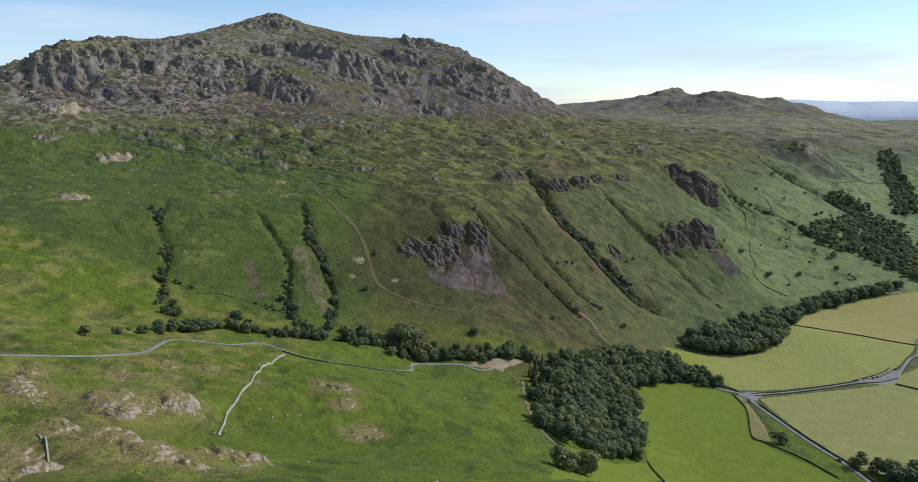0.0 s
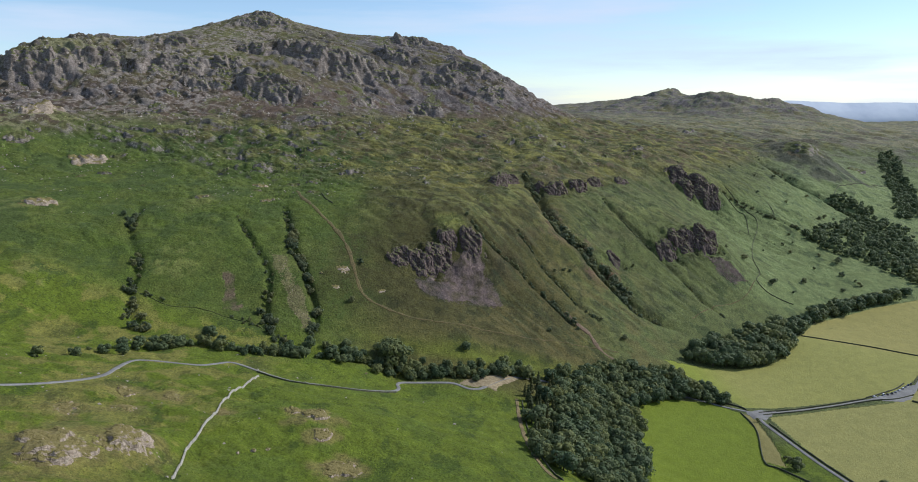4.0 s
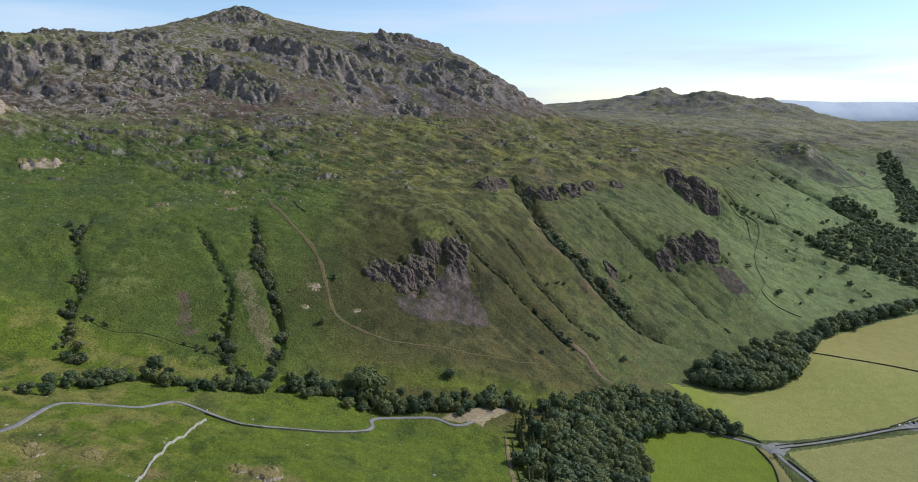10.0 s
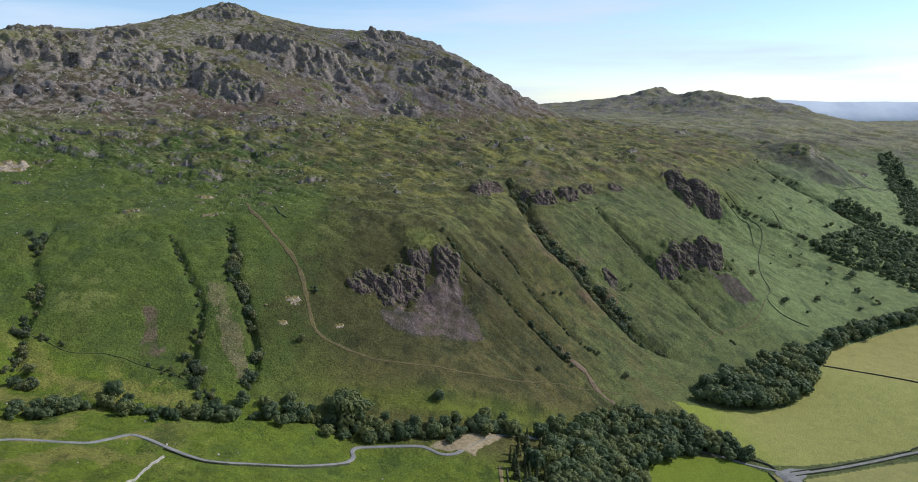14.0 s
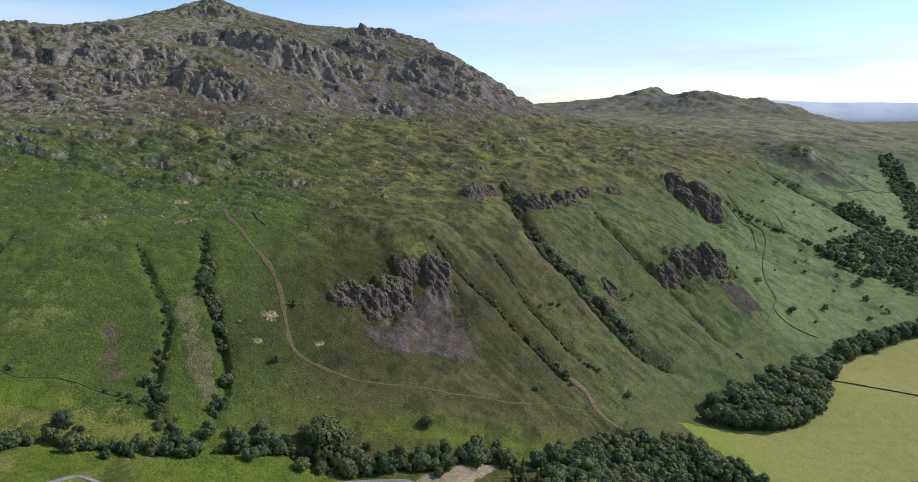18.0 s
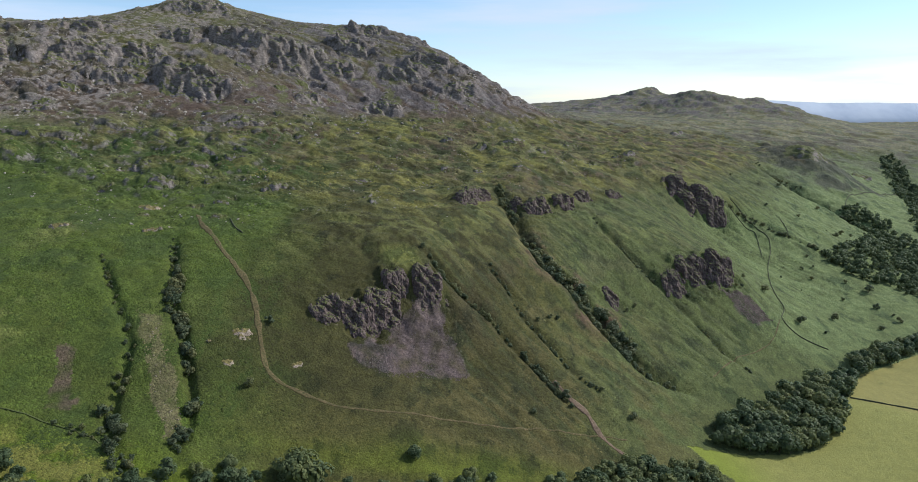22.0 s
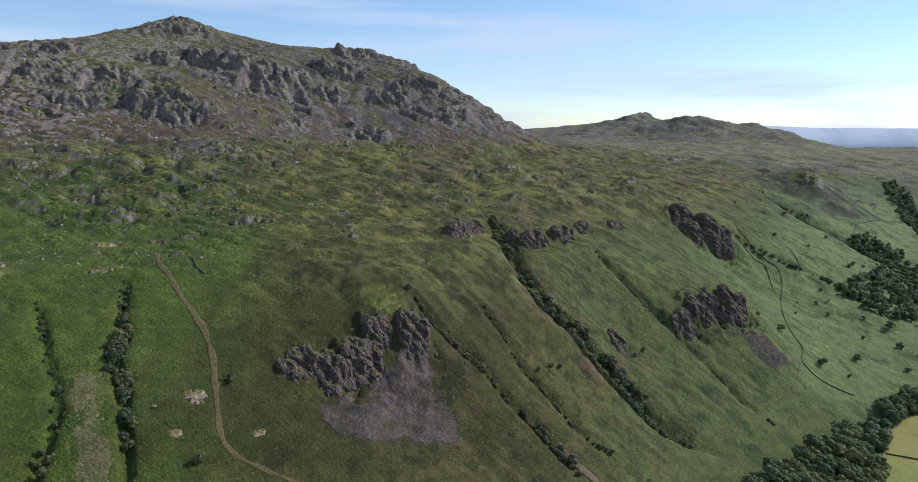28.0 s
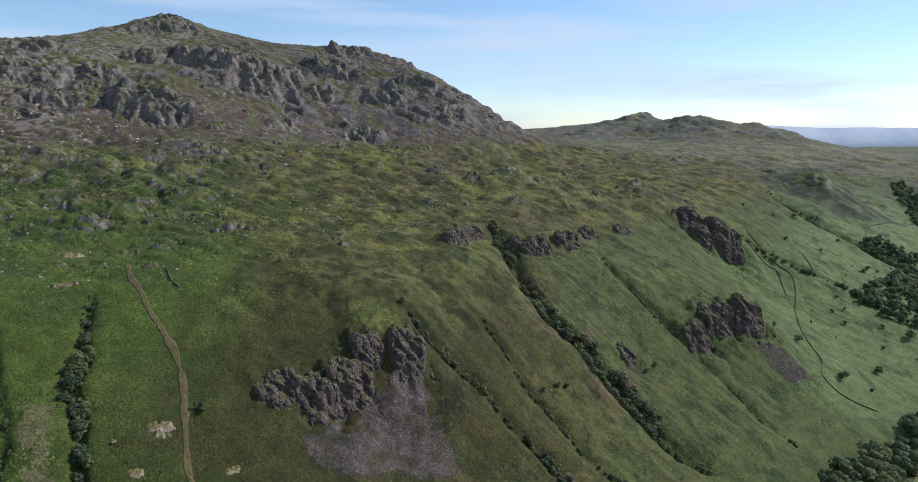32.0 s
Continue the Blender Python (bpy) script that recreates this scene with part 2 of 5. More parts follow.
def rock_material(name, low, mean, high, moss, size=1.0, turfs=((0.05, 0.06, 0.018), (0.14, 0.14, 0.045))):
    """Fell rock: jointed, lichened, with turf where it lies flat."""
    m, n, l, b = material(name, 0.85)
    fine = noise_node(n, l, 0.9 / size, 6, 0.7)
    strata = noise_node(n, l, 0.16 / size, 6, 0.7, (1.0, 1.0, 2.6))
    co = n.new("ShaderNodeTexCoord")
    vor = n.new("ShaderNodeTexVoronoi")
    vor.feature = "DISTANCE_TO_EDGE"
    vor.inputs["Scale"].default_value = 0.22 / size
    wob = n.new("ShaderNodeMix")
    wob.data_type = "VECTOR"
    wob.inputs[0].default_value = 0.85
    warp = n.new("ShaderNodeTexNoise")
    warp.inputs["Scale"].default_value = 0.12 / size
    l.new(co.outputs["Object"], warp.inputs["Vector"])
    scaled = n.new("ShaderNodeVectorMath")
    scaled.operation = "SCALE"
    scaled.inputs["Scale"].default_value = 12 * size
    l.new(warp.outputs["Color"], scaled.inputs[0])
    added = n.new("ShaderNodeVectorMath")
    l.new(co.outputs["Object"], added.inputs[0])
    l.new(scaled.outputs[0], added.inputs[1])
    l.new(added.outputs[0], vor.inputs["Vector"])
    crack = ramp(n, l, vor.outputs["Distance"], [(0.0, grey(0.55)), (0.12, grey(0.93)), (0.35, grey(1.0))])
    c = ramp(n, l, strata, [(0.3, low), (0.5, mean), (0.72, high)])
    c = mixed(n, l, c, ramp(n, l, fine, [(0.3, grey(0.6)), (0.5, grey(1.0)), (0.75, grey(1.35))]), 0.9, "MULTIPLY")
    c = mixed(n, l, c, crack, 0.45, "MULTIPLY")
    geo = n.new("ShaderNodeNewGeometry")
    xyz = n.new("ShaderNodeSeparateXYZ")
    l.new(geo.outputs["Normal"], xyz.inputs[0])
    up = n.new("ShaderNodeMath")
    up.operation = "MULTIPLY_ADD"
    up.inputs[1].default_value, up.inputs[2].default_value = 0.55, 0.0
    l.new(mid := noise_node(n, l, 0.2 / size, 4), up.inputs[0])
    tot = n.new("ShaderNodeMath")
    l.new(xyz.outputs["Z"], tot.inputs[0])
    l.new(up.outputs[0], tot.inputs[1])
    half = n.new("ShaderNodeMath")
    half.operation = "MULTIPLY"
    half.inputs[1].default_value = 0.66
    l.new(tot.outputs[0], half.inputs[0])
    turf = ramp(n, l, half.outputs[0], [(moss, grey(0.0)), (moss + 0.1, grey(1.0))])
    c = mixed(n, l, c, ramp(n, l, fine, [(0.3, turfs[0]), (0.7, turfs[1])]), turf)
    l.new(c, b.inputs["Base Color"])
    hh = n.new("ShaderNodeMath")
    l.new(fine, hh.inputs[0])
    l.new(crack, hh.inputs[1])
    bumped(n, l, b, hh.outputs[0], 1.0, 1.1 * size)
    return m


def speckled(name, a, b_, c_, scale, rough=0.9, bump=0.0, dist=0.1, by_object=False):
    """A surface of three shades, mottled."""
    m, n, l, b = material(name, rough)
    f = noise_node(n, l, scale, 5, 0.7)
    c = ramp(n, l, f, [(0.3, a), (0.5, b_), (0.72, c_)])
    if by_object:
        info = n.new("ShaderNodeObjectInfo")
        c = mixed(n, l, c, ramp(n, l, info.outputs["Random"], [(0.0, (0.55, 0.62, 0.62)), (0.5, grey(1.0)), (1.0, (1.45, 1.3, 1.0))]), 1.0, "MULTIPLY")
    else:
        g = noise_node(n, l, scale * 0.12, 3)
        c = mixed(n, l, c, ramp(n, l, g, [(0.3, grey(0.75)), (0.7, grey(1.2))]), 1.0, "MULTIPLY")
    l.new(c, b.inputs["Base Color"])
    if bump:
        bumped(n, l, b, f, bump, dist)
    return m


def leaf_material(name, low, mean, high):
    """Leaf clumps; each clump and each tree its own shade."""
    m, n, l, b = material(name, 0.6)
    geo = n.new("ShaderNodeNewGeometry")
    c = ramp(n, l, geo.outputs["Random Per Island"], [(0.0, low), (0.5, mean), (1.0, high)])
    info = n.new("ShaderNodeObjectInfo")
    c = mixed(n, l, c, ramp(n, l, info.outputs["Random"], [(0.0, (0.62, 0.72, 0.75)), (0.5, grey(1.0)), (1.0, (1.4, 1.22, 0.95))]), 1.0, "MULTIPLY")
    l.new(c, b.inputs["Base Color"])
    through_leaf, both = n.new("ShaderNodeBsdfTranslucent"), n.new("ShaderNodeMixShader")
    both.inputs[0].default_value = 0.4
    l.new(c, through_leaf.inputs["Color"])
    l.new(b.outputs[0], both.inputs[1])
    l.new(through_leaf.outputs[0], both.inputs[2])
    l.new(both.outputs[0], n["Material Output"].inputs["Surface"])
    return m


def paint(name, rgb, rough=0.35, metal=0.0):
    m, n, l, b = material(name, rough)
    b.inputs["Metallic"].default_value = metal
    f = noise_node(n, l, 3.0, 4)
    l.new(ramp(n, l, f, [(0.3, tuple(v * 0.85 for v in rgb)), (0.7, rgb)]), b.inputs["Base Color"])
    return m


M_LAND = land_material()
M_FELL_ROCK = rock_material("grey_fell_rock", (0.100, 0.082, 0.070), (0.210, 0.176, 0.148), (0.38, 0.325, 0.275), 0.58)
M_SCARP_ROCK = rock_material("purple_scarp_rock", (0.060, 0.044, 0.042), (0.135, 0.098, 0.088), (0.25, 0.185, 0.155), 0.58, 0.7)
M_PALE_ROCK = rock_material("pale_lichened_rock", (0.17, 0.130, 0.095), (0.32, 0.255, 0.19), (0.46, 0.385, 0.30), 0.60, 0.7, ((0.12, 0.10, 0.034), (0.22, 0.18, 0.065)))
M_TURF_ROCK = rock_material("turfed_fell_rock", (0.08, 0.068, 0.062), (0.17, 0.148, 0.135), (0.30, 0.265, 0.24), 0.50)
M_BOULDER = speckled("pale_boulder", (0.19, 0.165, 0.13), (0.29, 0.255, 0.21), (0.40, 0.355, 0.30), 0.8, 0.9, 1.0, 0.3)
M_STONE = speckled("drystone", (0.17, 0.16, 0.13), (0.31, 0.29, 0.24), (0.46, 0.43, 0.37), 1.6, 0.9, 1.0, 0.15)
M_DARK_STONE = speckled("dark_drystone", (0.032, 0.036, 0.020), (0.072, 0.075, 0.042), (0.15, 0.14, 0.095), 1.2, 0.9, 1.0, 0.15)
M_ROAD = speckled("grey_asphalt", (0.13, 0.125, 0.115), (0.18, 0.173, 0.16), (0.235, 0.225, 0.21), 0.9, 0.85)
M_TRACK = speckled("trodden_soil", (0.075, 0.068, 0.026), (0.15, 0.115, 0.055), (0.24, 0.185, 0.10), 0.5, 0.95, 1.0, 0.4)
M_PATH = speckled("worn_path", (0.040, 0.048, 0.014), (0.092, 0.074, 0.030), (0.19, 0.135, 0.068), 0.6, 0.95, 1.0, 0.4)
M_RED_SOIL = speckled("bare_red_soil", (0.075, 0.055, 0.032), (0.135, 0.092, 0.058), (0.21, 0.15, 0.105), 0.5, 0.95, 1.0, 0.4)
M_GRAVEL = speckled("trodden_gravel", (0.15, 0.115, 0.065), (0.23, 0.18, 0.105), (0.33, 0.27, 0.17), 0.4, 0.95, 1.0, 0.2)
M_SCREE = speckled("purple_scree", (0.075, 0.056, 0.053), (0.140, 0.106, 0.099), (0.23, 0.178, 0.165), 0.8, 0.95, 1.0, 0.6, True)
M_MOSSY = speckled("mossy_bank", (0.035, 0.045, 0.014), (0.065, 0.080, 0.022), (0.13, 0.125, 0.06), 0.8, 0.95, 1.0, 0.3)
M_BARK = speckled("bark", (0.05, 0.04, 0.03), (0.10, 0.08, 0.06), (0.16, 0.13, 0.10), 3.0, 0.95, 1.0, 0.05)
M_LEAF = leaf_material("oak_leaf", (0.098, 0.128, 0.056), (0.120, 0.152, 0.068), (0.146, 0.180, 0.080))
M_SHRUB = leaf_material("shrub_leaf", (0.100, 0.118, 0.060), (0.128, 0.148, 0.074), (0.155, 0.176, 0.092))
M_NEEDLE = leaf_material("larch_needle", (0.05, 0.065, 0.022), (0.09, 0.105, 0.038), (0.14, 0.15, 0.06))
# ---- the lie of the land ----
# lines of the land: x, y, z along each, in metres; z = 0 on the valley meadows
VALLEY = [(307, 707, 0), (500, 767, -1), (475, 966, -4), (281, 578, 7), (212, 710, 5), (640, 1110, -5), (760, 850, -3),
          (980, 1080, -4), (520, 500, 3), (850, 450, 2), (330, 400, 14), (900, 0, 5), (450, 100, 20), (1400, 1000, 0), (1500, 200, 0)]
SLOPE_FOOT = [(-319, 600, 118), (-214, 634, 101), (-149, 652, 90), (-110, 668, 80), (-56, 696, 66), (32, 686, 49),
              (112, 760, 36), (175, 795, 24), (261, 845, 8), (330, 925, 4), (420, 1020, 1), (520, 1100, 4), (610, 1170, 6)]
SLOPE = [(-370, 675, 150), (-334, 746, 150), (-284, 755, 147), (-219, 741, 118), (-175, 760, 124), (-279, 707, 126), (-87, 772, 102),
         (-100, 828, 129), (-117, 802, 126), (16, 723, 61), (23, 861, 92), (-9, 819, 91), (41, 902, 118), (86, 917, 101),
         (121, 952, 98), (158, 980, 90), (112, 820, 53), (183, 875, 48), (175, 1017, 108), (255, 1060, 76), (289, 1030, 55),
         (296, 1124, 104), (346, 1136, 94), (353, 1109, 66), (367, 1023, 26), (415, 1162, 90), (497, 1209, 54)]
SLOPE_FAR = [(528, 1159, 25), (698, 1295, 30), (516, 1434, 116), (513, 1448, 138), (831, 1590, 72), (819, 1667, 102), (680, 1500, 105),
             (1000, 1600, 48), (1150, 1700, 62), (1183, 1966, 98), (950, 1985, 168), (1058, 2431, 205), (820, 1350, 22), (1000, 1400, 12)]
RIM = [(-453, 824, 199), (-379, 889, 190), (-305, 917, 190), (-233, 939, 184), (-202, 916, 178), (-110, 930, 172), (0, 946, 158), (22, 965, 161),
       (-1, 1101, 190), (75, 1120, 182), (134, 1240, 188), (195, 1232, 176), (268, 1285, 168), (350, 1400, 178), (447, 1486, 180), (412, 1570, 210)]
BENCH = [(-141, 1105, 207), (-259, 1174, 235), (-419, 1199, 259), (-467, 1192, 269), (-586, 1216, 288), (-622, 1145, 296),
         (-513, 1053, 232), (177, 1471, 244), (189, 1637, 240), (-40, 1250, 222), (40, 1380, 236), (330, 1700, 236), (-350, 1040, 212)]
FELL = [(-65, 1688, 305), (-158, 1582, 305), (-256, 1352, 276), (-496, 1522, 359), (-404, 1567, 366), (-328, 1795, 446), (-266, 1845, 444),
        (-392, 1815, 456), (-724, 1552, 435), (-15, 2108, 476), (83, 1868, 405), (-151, 2045, 492), (232, 2272, 340), (-520, 2085, 560),
        (-820, 1500, 434), (-890, 1500, 410), (-930, 1520, 392), (-1060, 1620, 388), (-760, 1395, 346), (-860, 1360, 348), (-720, 1900, 490), (-360, 2080, 515), (-500, 2400, 500), (150, 2080, 384), (0, 2500, 380), (-20, 1500, 272),
        (230, 2500, 296), (330, 2280, 282), (170, 1950, 362), (260, 2080, 318), (-900, 1960, 440), (-1150, 2050, 380), (-480, 1950, 490)]
FELL_LEFT = [(-620, 760, 205), (-760, 950, 245), (-850, 1200, 315), (-1000, 1450, 372), (-1400, 1400, 380), (-1500, 2000, 400), (-1300, 600, 260), (-480, 640, 178)]
NEAR_SIDE = [(-195, 346, 146), (-158, 394, 126), (-70, 474, 97), (-62, 444, 90), (-145, 397, 115), (-113, 431, 104), (-227, 491, 124), (-231, 550, 115),
             (-176, 589, 99), (-145, 563, 97), (-42, 660, 54), (30, 600, 50), (60, 500, 58), (150, 520, 22), (60, 380, 85), (200, 350, 35),
             (-320, 480, 150), (-300, 330, 170), (0, 200, 160), (-250, 100, 225), (150, 100, 110), (-600, 300, 240), (0, -200, 190), (300, -300, 80), (-500, -300, 280)]
MOOR = [(380, 2500, 290), (700, 2900, 262), (1100, 3000, 246), (1450, 2900, 215), (1400, 2350, 160), (1650, 2000, 90), (1900, 2500, 140), (2300, 3400, 190),
        (520, 2050, 238), (700, 2000, 215), (760, 2350, 228), (1500, 1500, 40), (2200, 1500, 80), (600, 3500, 285), (-500, 3300, 320), (-2000, 3000, 300)]
FAR_RIDGE = [(1338, 4450, 392), (1365, 3818, 376), (1000, 4300, 345), (1560, 4000, 352), (1800, 4250, 306), (1150, 3700, 290), (700, 4400, 312), (2050, 4300, 235), (1560, 3680, 340), (1800, 3750, 325), (2000, 3700, 246), (2250, 3600, 200),
             (2500, 4100, 190), (3000, 4000, 190), (2400, 4850, 235), (3000, 4850, 230), (3800, 4850, 230), (2100, 4850, 250), (0, 4800, 300), (-1500, 4800, 300), (3500, 2500, 150)]


class Surface:
    """A thin smooth sheet through lines of the land."""
    def __init__(self, lines, stiff):
        self.p = np.array([q for line in lines for q in line], float) / 1000
        d = np.hypot(*(self.p[:, None, :2] - self.p[None, :, :2]).transpose(2, 0, 1))
        n = len(self.p)
        a = np.zeros((n + 3, n + 3))
        a[:n, :n] = self.kernel(d) + np.eye(n) * stiff
        a[:n, n], a[n, :n] = 1, 1
        a[:n, n + 1:], a[n + 1:, :n] = self.p[:, :2], self.p[:, :2].T
        self.w = np.linalg.solve(a, np.concatenate([self.p[:, 2], np.zeros(3)]))

    @staticmethod
    def kernel(d):
        return d * d * np.log(np.maximum(d, 1e-9))

    def __call__(self, x, y):
        x, y = np.asarray(x, float) / 1000, np.asarray(y, float) / 1000
        z = self.w[-3] + self.w[-2] * x + self.w[-1] * y
        for (px, py, _), w in zip(self.p, self.w):
            d = (x - px) ** 2 + (y - py) ** 2
            z = z + (w * 0.5) * d * np.log(np.maximum(d, 1e-18))
        return z * 1000


TURN = np.arange(1024) * (2 * math.pi / 1024)
COS, SIN = np.cos(TURN), np.sin(TURN)


def perlin(x, y, seed=0):
    """Gradient noise, about -0.7 to 0.7."""
    xi, yi = np.floor(x).astype(np.int64), np.floor(y).astype(np.int64)
    xf, yf = x - xi, y - yi
    u, v = xf * xf * xf * (xf * (xf * 6 - 15) + 10), yf * yf * yf * (yf * (yf * 6 - 15) + 10)

    def corner(i, j, fx, fy):
        h = ((xi + i) * 374761393 + (yi + j) * 668265263 + seed * 982451653) & 0x7FFFFFFF
        h = ((h ^ (h >> 13)) * 1274126177) & 0x7FFFFFFF
        a = (h ^ (h >> 16)) & 1023
        return COS[a] * fx + SIN[a] * fy
    top = corner(0, 0, xf, yf) * (1 - u) + corner(1, 0, xf - 1, yf) * u
    low = corner(0, 1, xf, yf - 1) * (1 - u) + corner(1, 1, xf - 1, yf - 1) * u
    return top * (1 - v) + low * v


def fbm(x, y, size, octaves, seed=0, gain=0.5):
    z, amp = 0.0, 1.0
    for k in range(octaves):
        z = z + amp * perlin(x / size + 17.3 * k, y / size - 9.1 * k, seed + k)
        size, amp = size / 2.03, amp * gain
    return z


def ridged(x, y, size, octaves, seed=0, gain=0.55):
    z, amp = 0.0, 1.0
    for k in range(octaves):
        z = z + amp * (0.5 - np.abs(perlin(x / size + 5.7 * k, y / size + 3.3 * k, seed + k)) * 1.6)
        size, amp = size / 2.1, amp * gain
    return z


def billow(x, y, size, octaves, seed=0, gain=0.5):
    """Rounded knolls with creases between them, about -0.5 to 0.9."""
    z, amp = 0.0, 1.0
    for k in range(octaves):
        z = z + amp * (np.abs(perlin(x / size + 3.1 * k, y / size - 7.7 * k, seed + k)) * 2.3 - 0.45)
        size, amp = size / 2.1, amp * gain
    return z


WAYS = np.random.default_rng(77).normal(size=(256, 3))
WAYS /= np.linalg.norm(WAYS, axis=1)[:, None]


def perlin3(x, y, z, seed=0):
    """Gradient noise in space."""
    i, j, k = (np.floor(q).astype(np.int64) for q in (x, y, z))
    fx, fy, fz = x - i, y - j, z - k
    u, v, w = (q * q * q * (q * (q * 6 - 15) + 10) for q in (fx, fy, fz))
    total = 0.0
    for di in (0, 1):
        for dj in (0, 1):
            for dk in (0, 1):
                h = ((i + di) * 374761393 + (j + dj) * 668265263 + (k + dk) * 1103515245 + seed * 982451653) & 0x7FFFFFFF
                h = ((h ^ (h >> 13)) * 1274126177) & 0x7FFFFFFF
                g = WAYS[(h ^ (h >> 16)) & 255]
                total = total + (u if di else 1 - u) * (v if dj else 1 - v) * (w if dk else 1 - w) * (g[..., 0] * (fx - di) + g[..., 1] * (fy - dj) + g[..., 2] * (fz - dk))
    return total


def lumps(x, y, z, size, octaves, seed=0, gain=0.55):
    """Rounded bosses of rock with sharp clefts between, in space."""
    d, amp = 0.0, 1.0
    for k in range(octaves):
        d = d + amp * (np.abs(perlin3(x / size + 3.1 * k, y / size - 7.7 * k, z / size + 1.9 * k, seed + k)) * 2.6 - 0.5)
        size, amp = size / 2.15, amp * gain
    return d


def some(w, x, y, f):
    """w times f(x, y), worked out only where w is not nil."""
    out = np.zeros(np.shape(x))
    k = np.abs(w) > 1e-3
    if k.any():
        out[k] = w[k] * f(x[k], y[k])
    return out


def step(a, b, x):
    t = np.clip((x - a) / (b - a), 0, 1)
    return t * t * (3 - 2 * t)


def near_line(x, y, pts):
    """Distance to a line of points, and how far along it (0 to 1)."""
    best, along = np.full(np.shape(x), 1e9), np.zeros(np.shape(x))
    n = len(pts) - 1
    for k in range(n):
        (ax, ay), (bx, by) = pts[k][:2], pts[k + 1][:2]
        dx, dy = bx - ax, by - ay
        t = np.clip(((x - ax) * dx + (y - ay) * dy) / (dx * dx + dy * dy + 1e-9), 0, 1)
        d = np.hypot(x - ax - t * dx, y - ay - t * dy)
        along = np.where(d < best, (k + t) / n, along)
        best = np.minimum(best, d)
    return best, along


def inside(x, y, poly):
    """1 inside a closed outline, 0 outside."""
    c = np.zeros(np.shape(x), bool)
    for k in range(len(poly)):
        (ax, ay), (bx, by) = poly[k - 1], poly[k]
        c ^= ((ay > y) != (by > y)) & (x < (bx - ax) * (y - ay) / (by - ay + 1e-12) + ax)
    return c.astype(float)


sheet = Surface([VALLEY, SLOPE_FOOT, SLOPE, SLOPE_FAR, RIM, BENCH, FELL, FELL_LEFT, NEAR_SIDE, MOOR, FAR_RIDGE], 2e-5)

# becks and gullies: line, half width, depth
GULLIES = [(GULLY_1, 8, 6), (GULLY_2, 6, 5), (GULLY_3, 6.5, 7), (SIDE_HOLLOW, 30, 20), (GHYLL, 34, 18), (DRAIN, 7, 3), (BANK, 3, 1.0), (GULLY_4, 9, 6.5), (GULLY_5, 8, 4.5), (RAVINE, 16, 20),
           (GULLY_7, 8, 6), (GULLY_8, 6, 3), (STREAM_TREES, 9, 3), (BECK_LINE, 4, 1.2)]
KNOBS = [(1338, 4450, 80, 26), (1240, 4400, 90, 20), (1365, 3818, 80, 19), (1480, 3780, 90, 14), (1640, 3720, 60, 12), (-183, 358, 22, 5), (-163, 388, 17, 4.5), (965, 1985, 100, 34),
         (-157, 288, 26, 5), (-127, 272, 26, 5), (-104, 314, 15, 4), (-228, 350, 18, 4), (-86, 480, 18, 2), (0, 950, 40, 5), (75, 1130, 55, 6), (150, 1255, 45, 6), (-20, 1105, 45, 6), (410, 1560, 50, 8)]
FELL_LEAN = -0.45   # the big crags on the fell turn their faces to the west
ROADS = [PASS_ROAD, VALLEY_ROAD, FARM_ROAD]


def reach(x, y, pts, far):
    """Distance to a line where it is less than far, else far; and how far along."""
    q = np.array([p[:2] for p in pts], float)
    (x0, y0), (x1, y1) = q.min(0) - far, q.max(0) + far
    near = (x > x0) & (x < x1) & (y > y0) & (y < y1)
    d, a = np.full(np.shape(x), float(far)), np.zeros(np.shape(x))
    if near.any():
        dd, aa = near_line(x[near], y[near], pts)
        d[near], a[near] = np.minimum(dd, far), aa
    return d, a


def uphill(x, y):
    gx_ = float(sheet(x + 6, y) - sheet(x - 6, y)) / 12
    gy_ = float(sheet(x, y + 6) - sheet(x, y - 6)) / 12
    n = math.hypot(gx_, gy_)
    return gx_ / n, gy_ / n, n


def cliff(x, y, z, at, width, depth, height, seed, lean=0.0):
    """Steepens the slope at a crag: hollow below its foot, full above its edge."""
    cx, cy = at
    ux, uy, _ = uphill(cx, cy)
    ca, sa = math.cos(lean), math.sin(lean)
    ux, uy = ux * ca - uy * sa, ux * sa + uy * ca
    s, v = ((x - cx) * uy - (y - cy) * ux) / (width * 0.62), ((x - cx) * ux + (y - cy) * uy) / (depth * 1.15)
    k = (np.abs(s) < 1.3) & (np.abs(v) < 1.3)
    if k.any():
        sk, vk, xk, yk = s[k], v[k], x[k], y[k]
        side = step(1.15, 0.6, np.abs(sk))
        vv = vk + 0.5 * fbm(xk, yk, width * 0.28, 3, seed) * side
        f = (step(-0.34, 0.3, vv) - (np.clip(vv, -1, 1) + 1) / 2) * step(1.15, 0.85, np.abs(vk))
        z[k] += height * 1.25 * f * side
    return z


def fell_share(x, y, base):
    """How far a place belongs to the rocky fell, and how bare it is there."""
    fell = step(262, 330, base + 25 * fbm(x, y, 160, 3, 5)) * step(2700, 2300, y)
    bare = some(fell, x, y, lambda p, q: step(-0.16, 0.2, fbm(p, q, 150, 4, 33) + 0.2 * step(-300, 100, p) + 0.1 * step(-450, -560, p) - 0.02))
    return fell, bare


def scarp_share(x, y, base):
    return step(-20, 60, x) * step(14, 34, base) * step(190, 165, base) * step(760, 800, y) * step(1700, 1500, y)


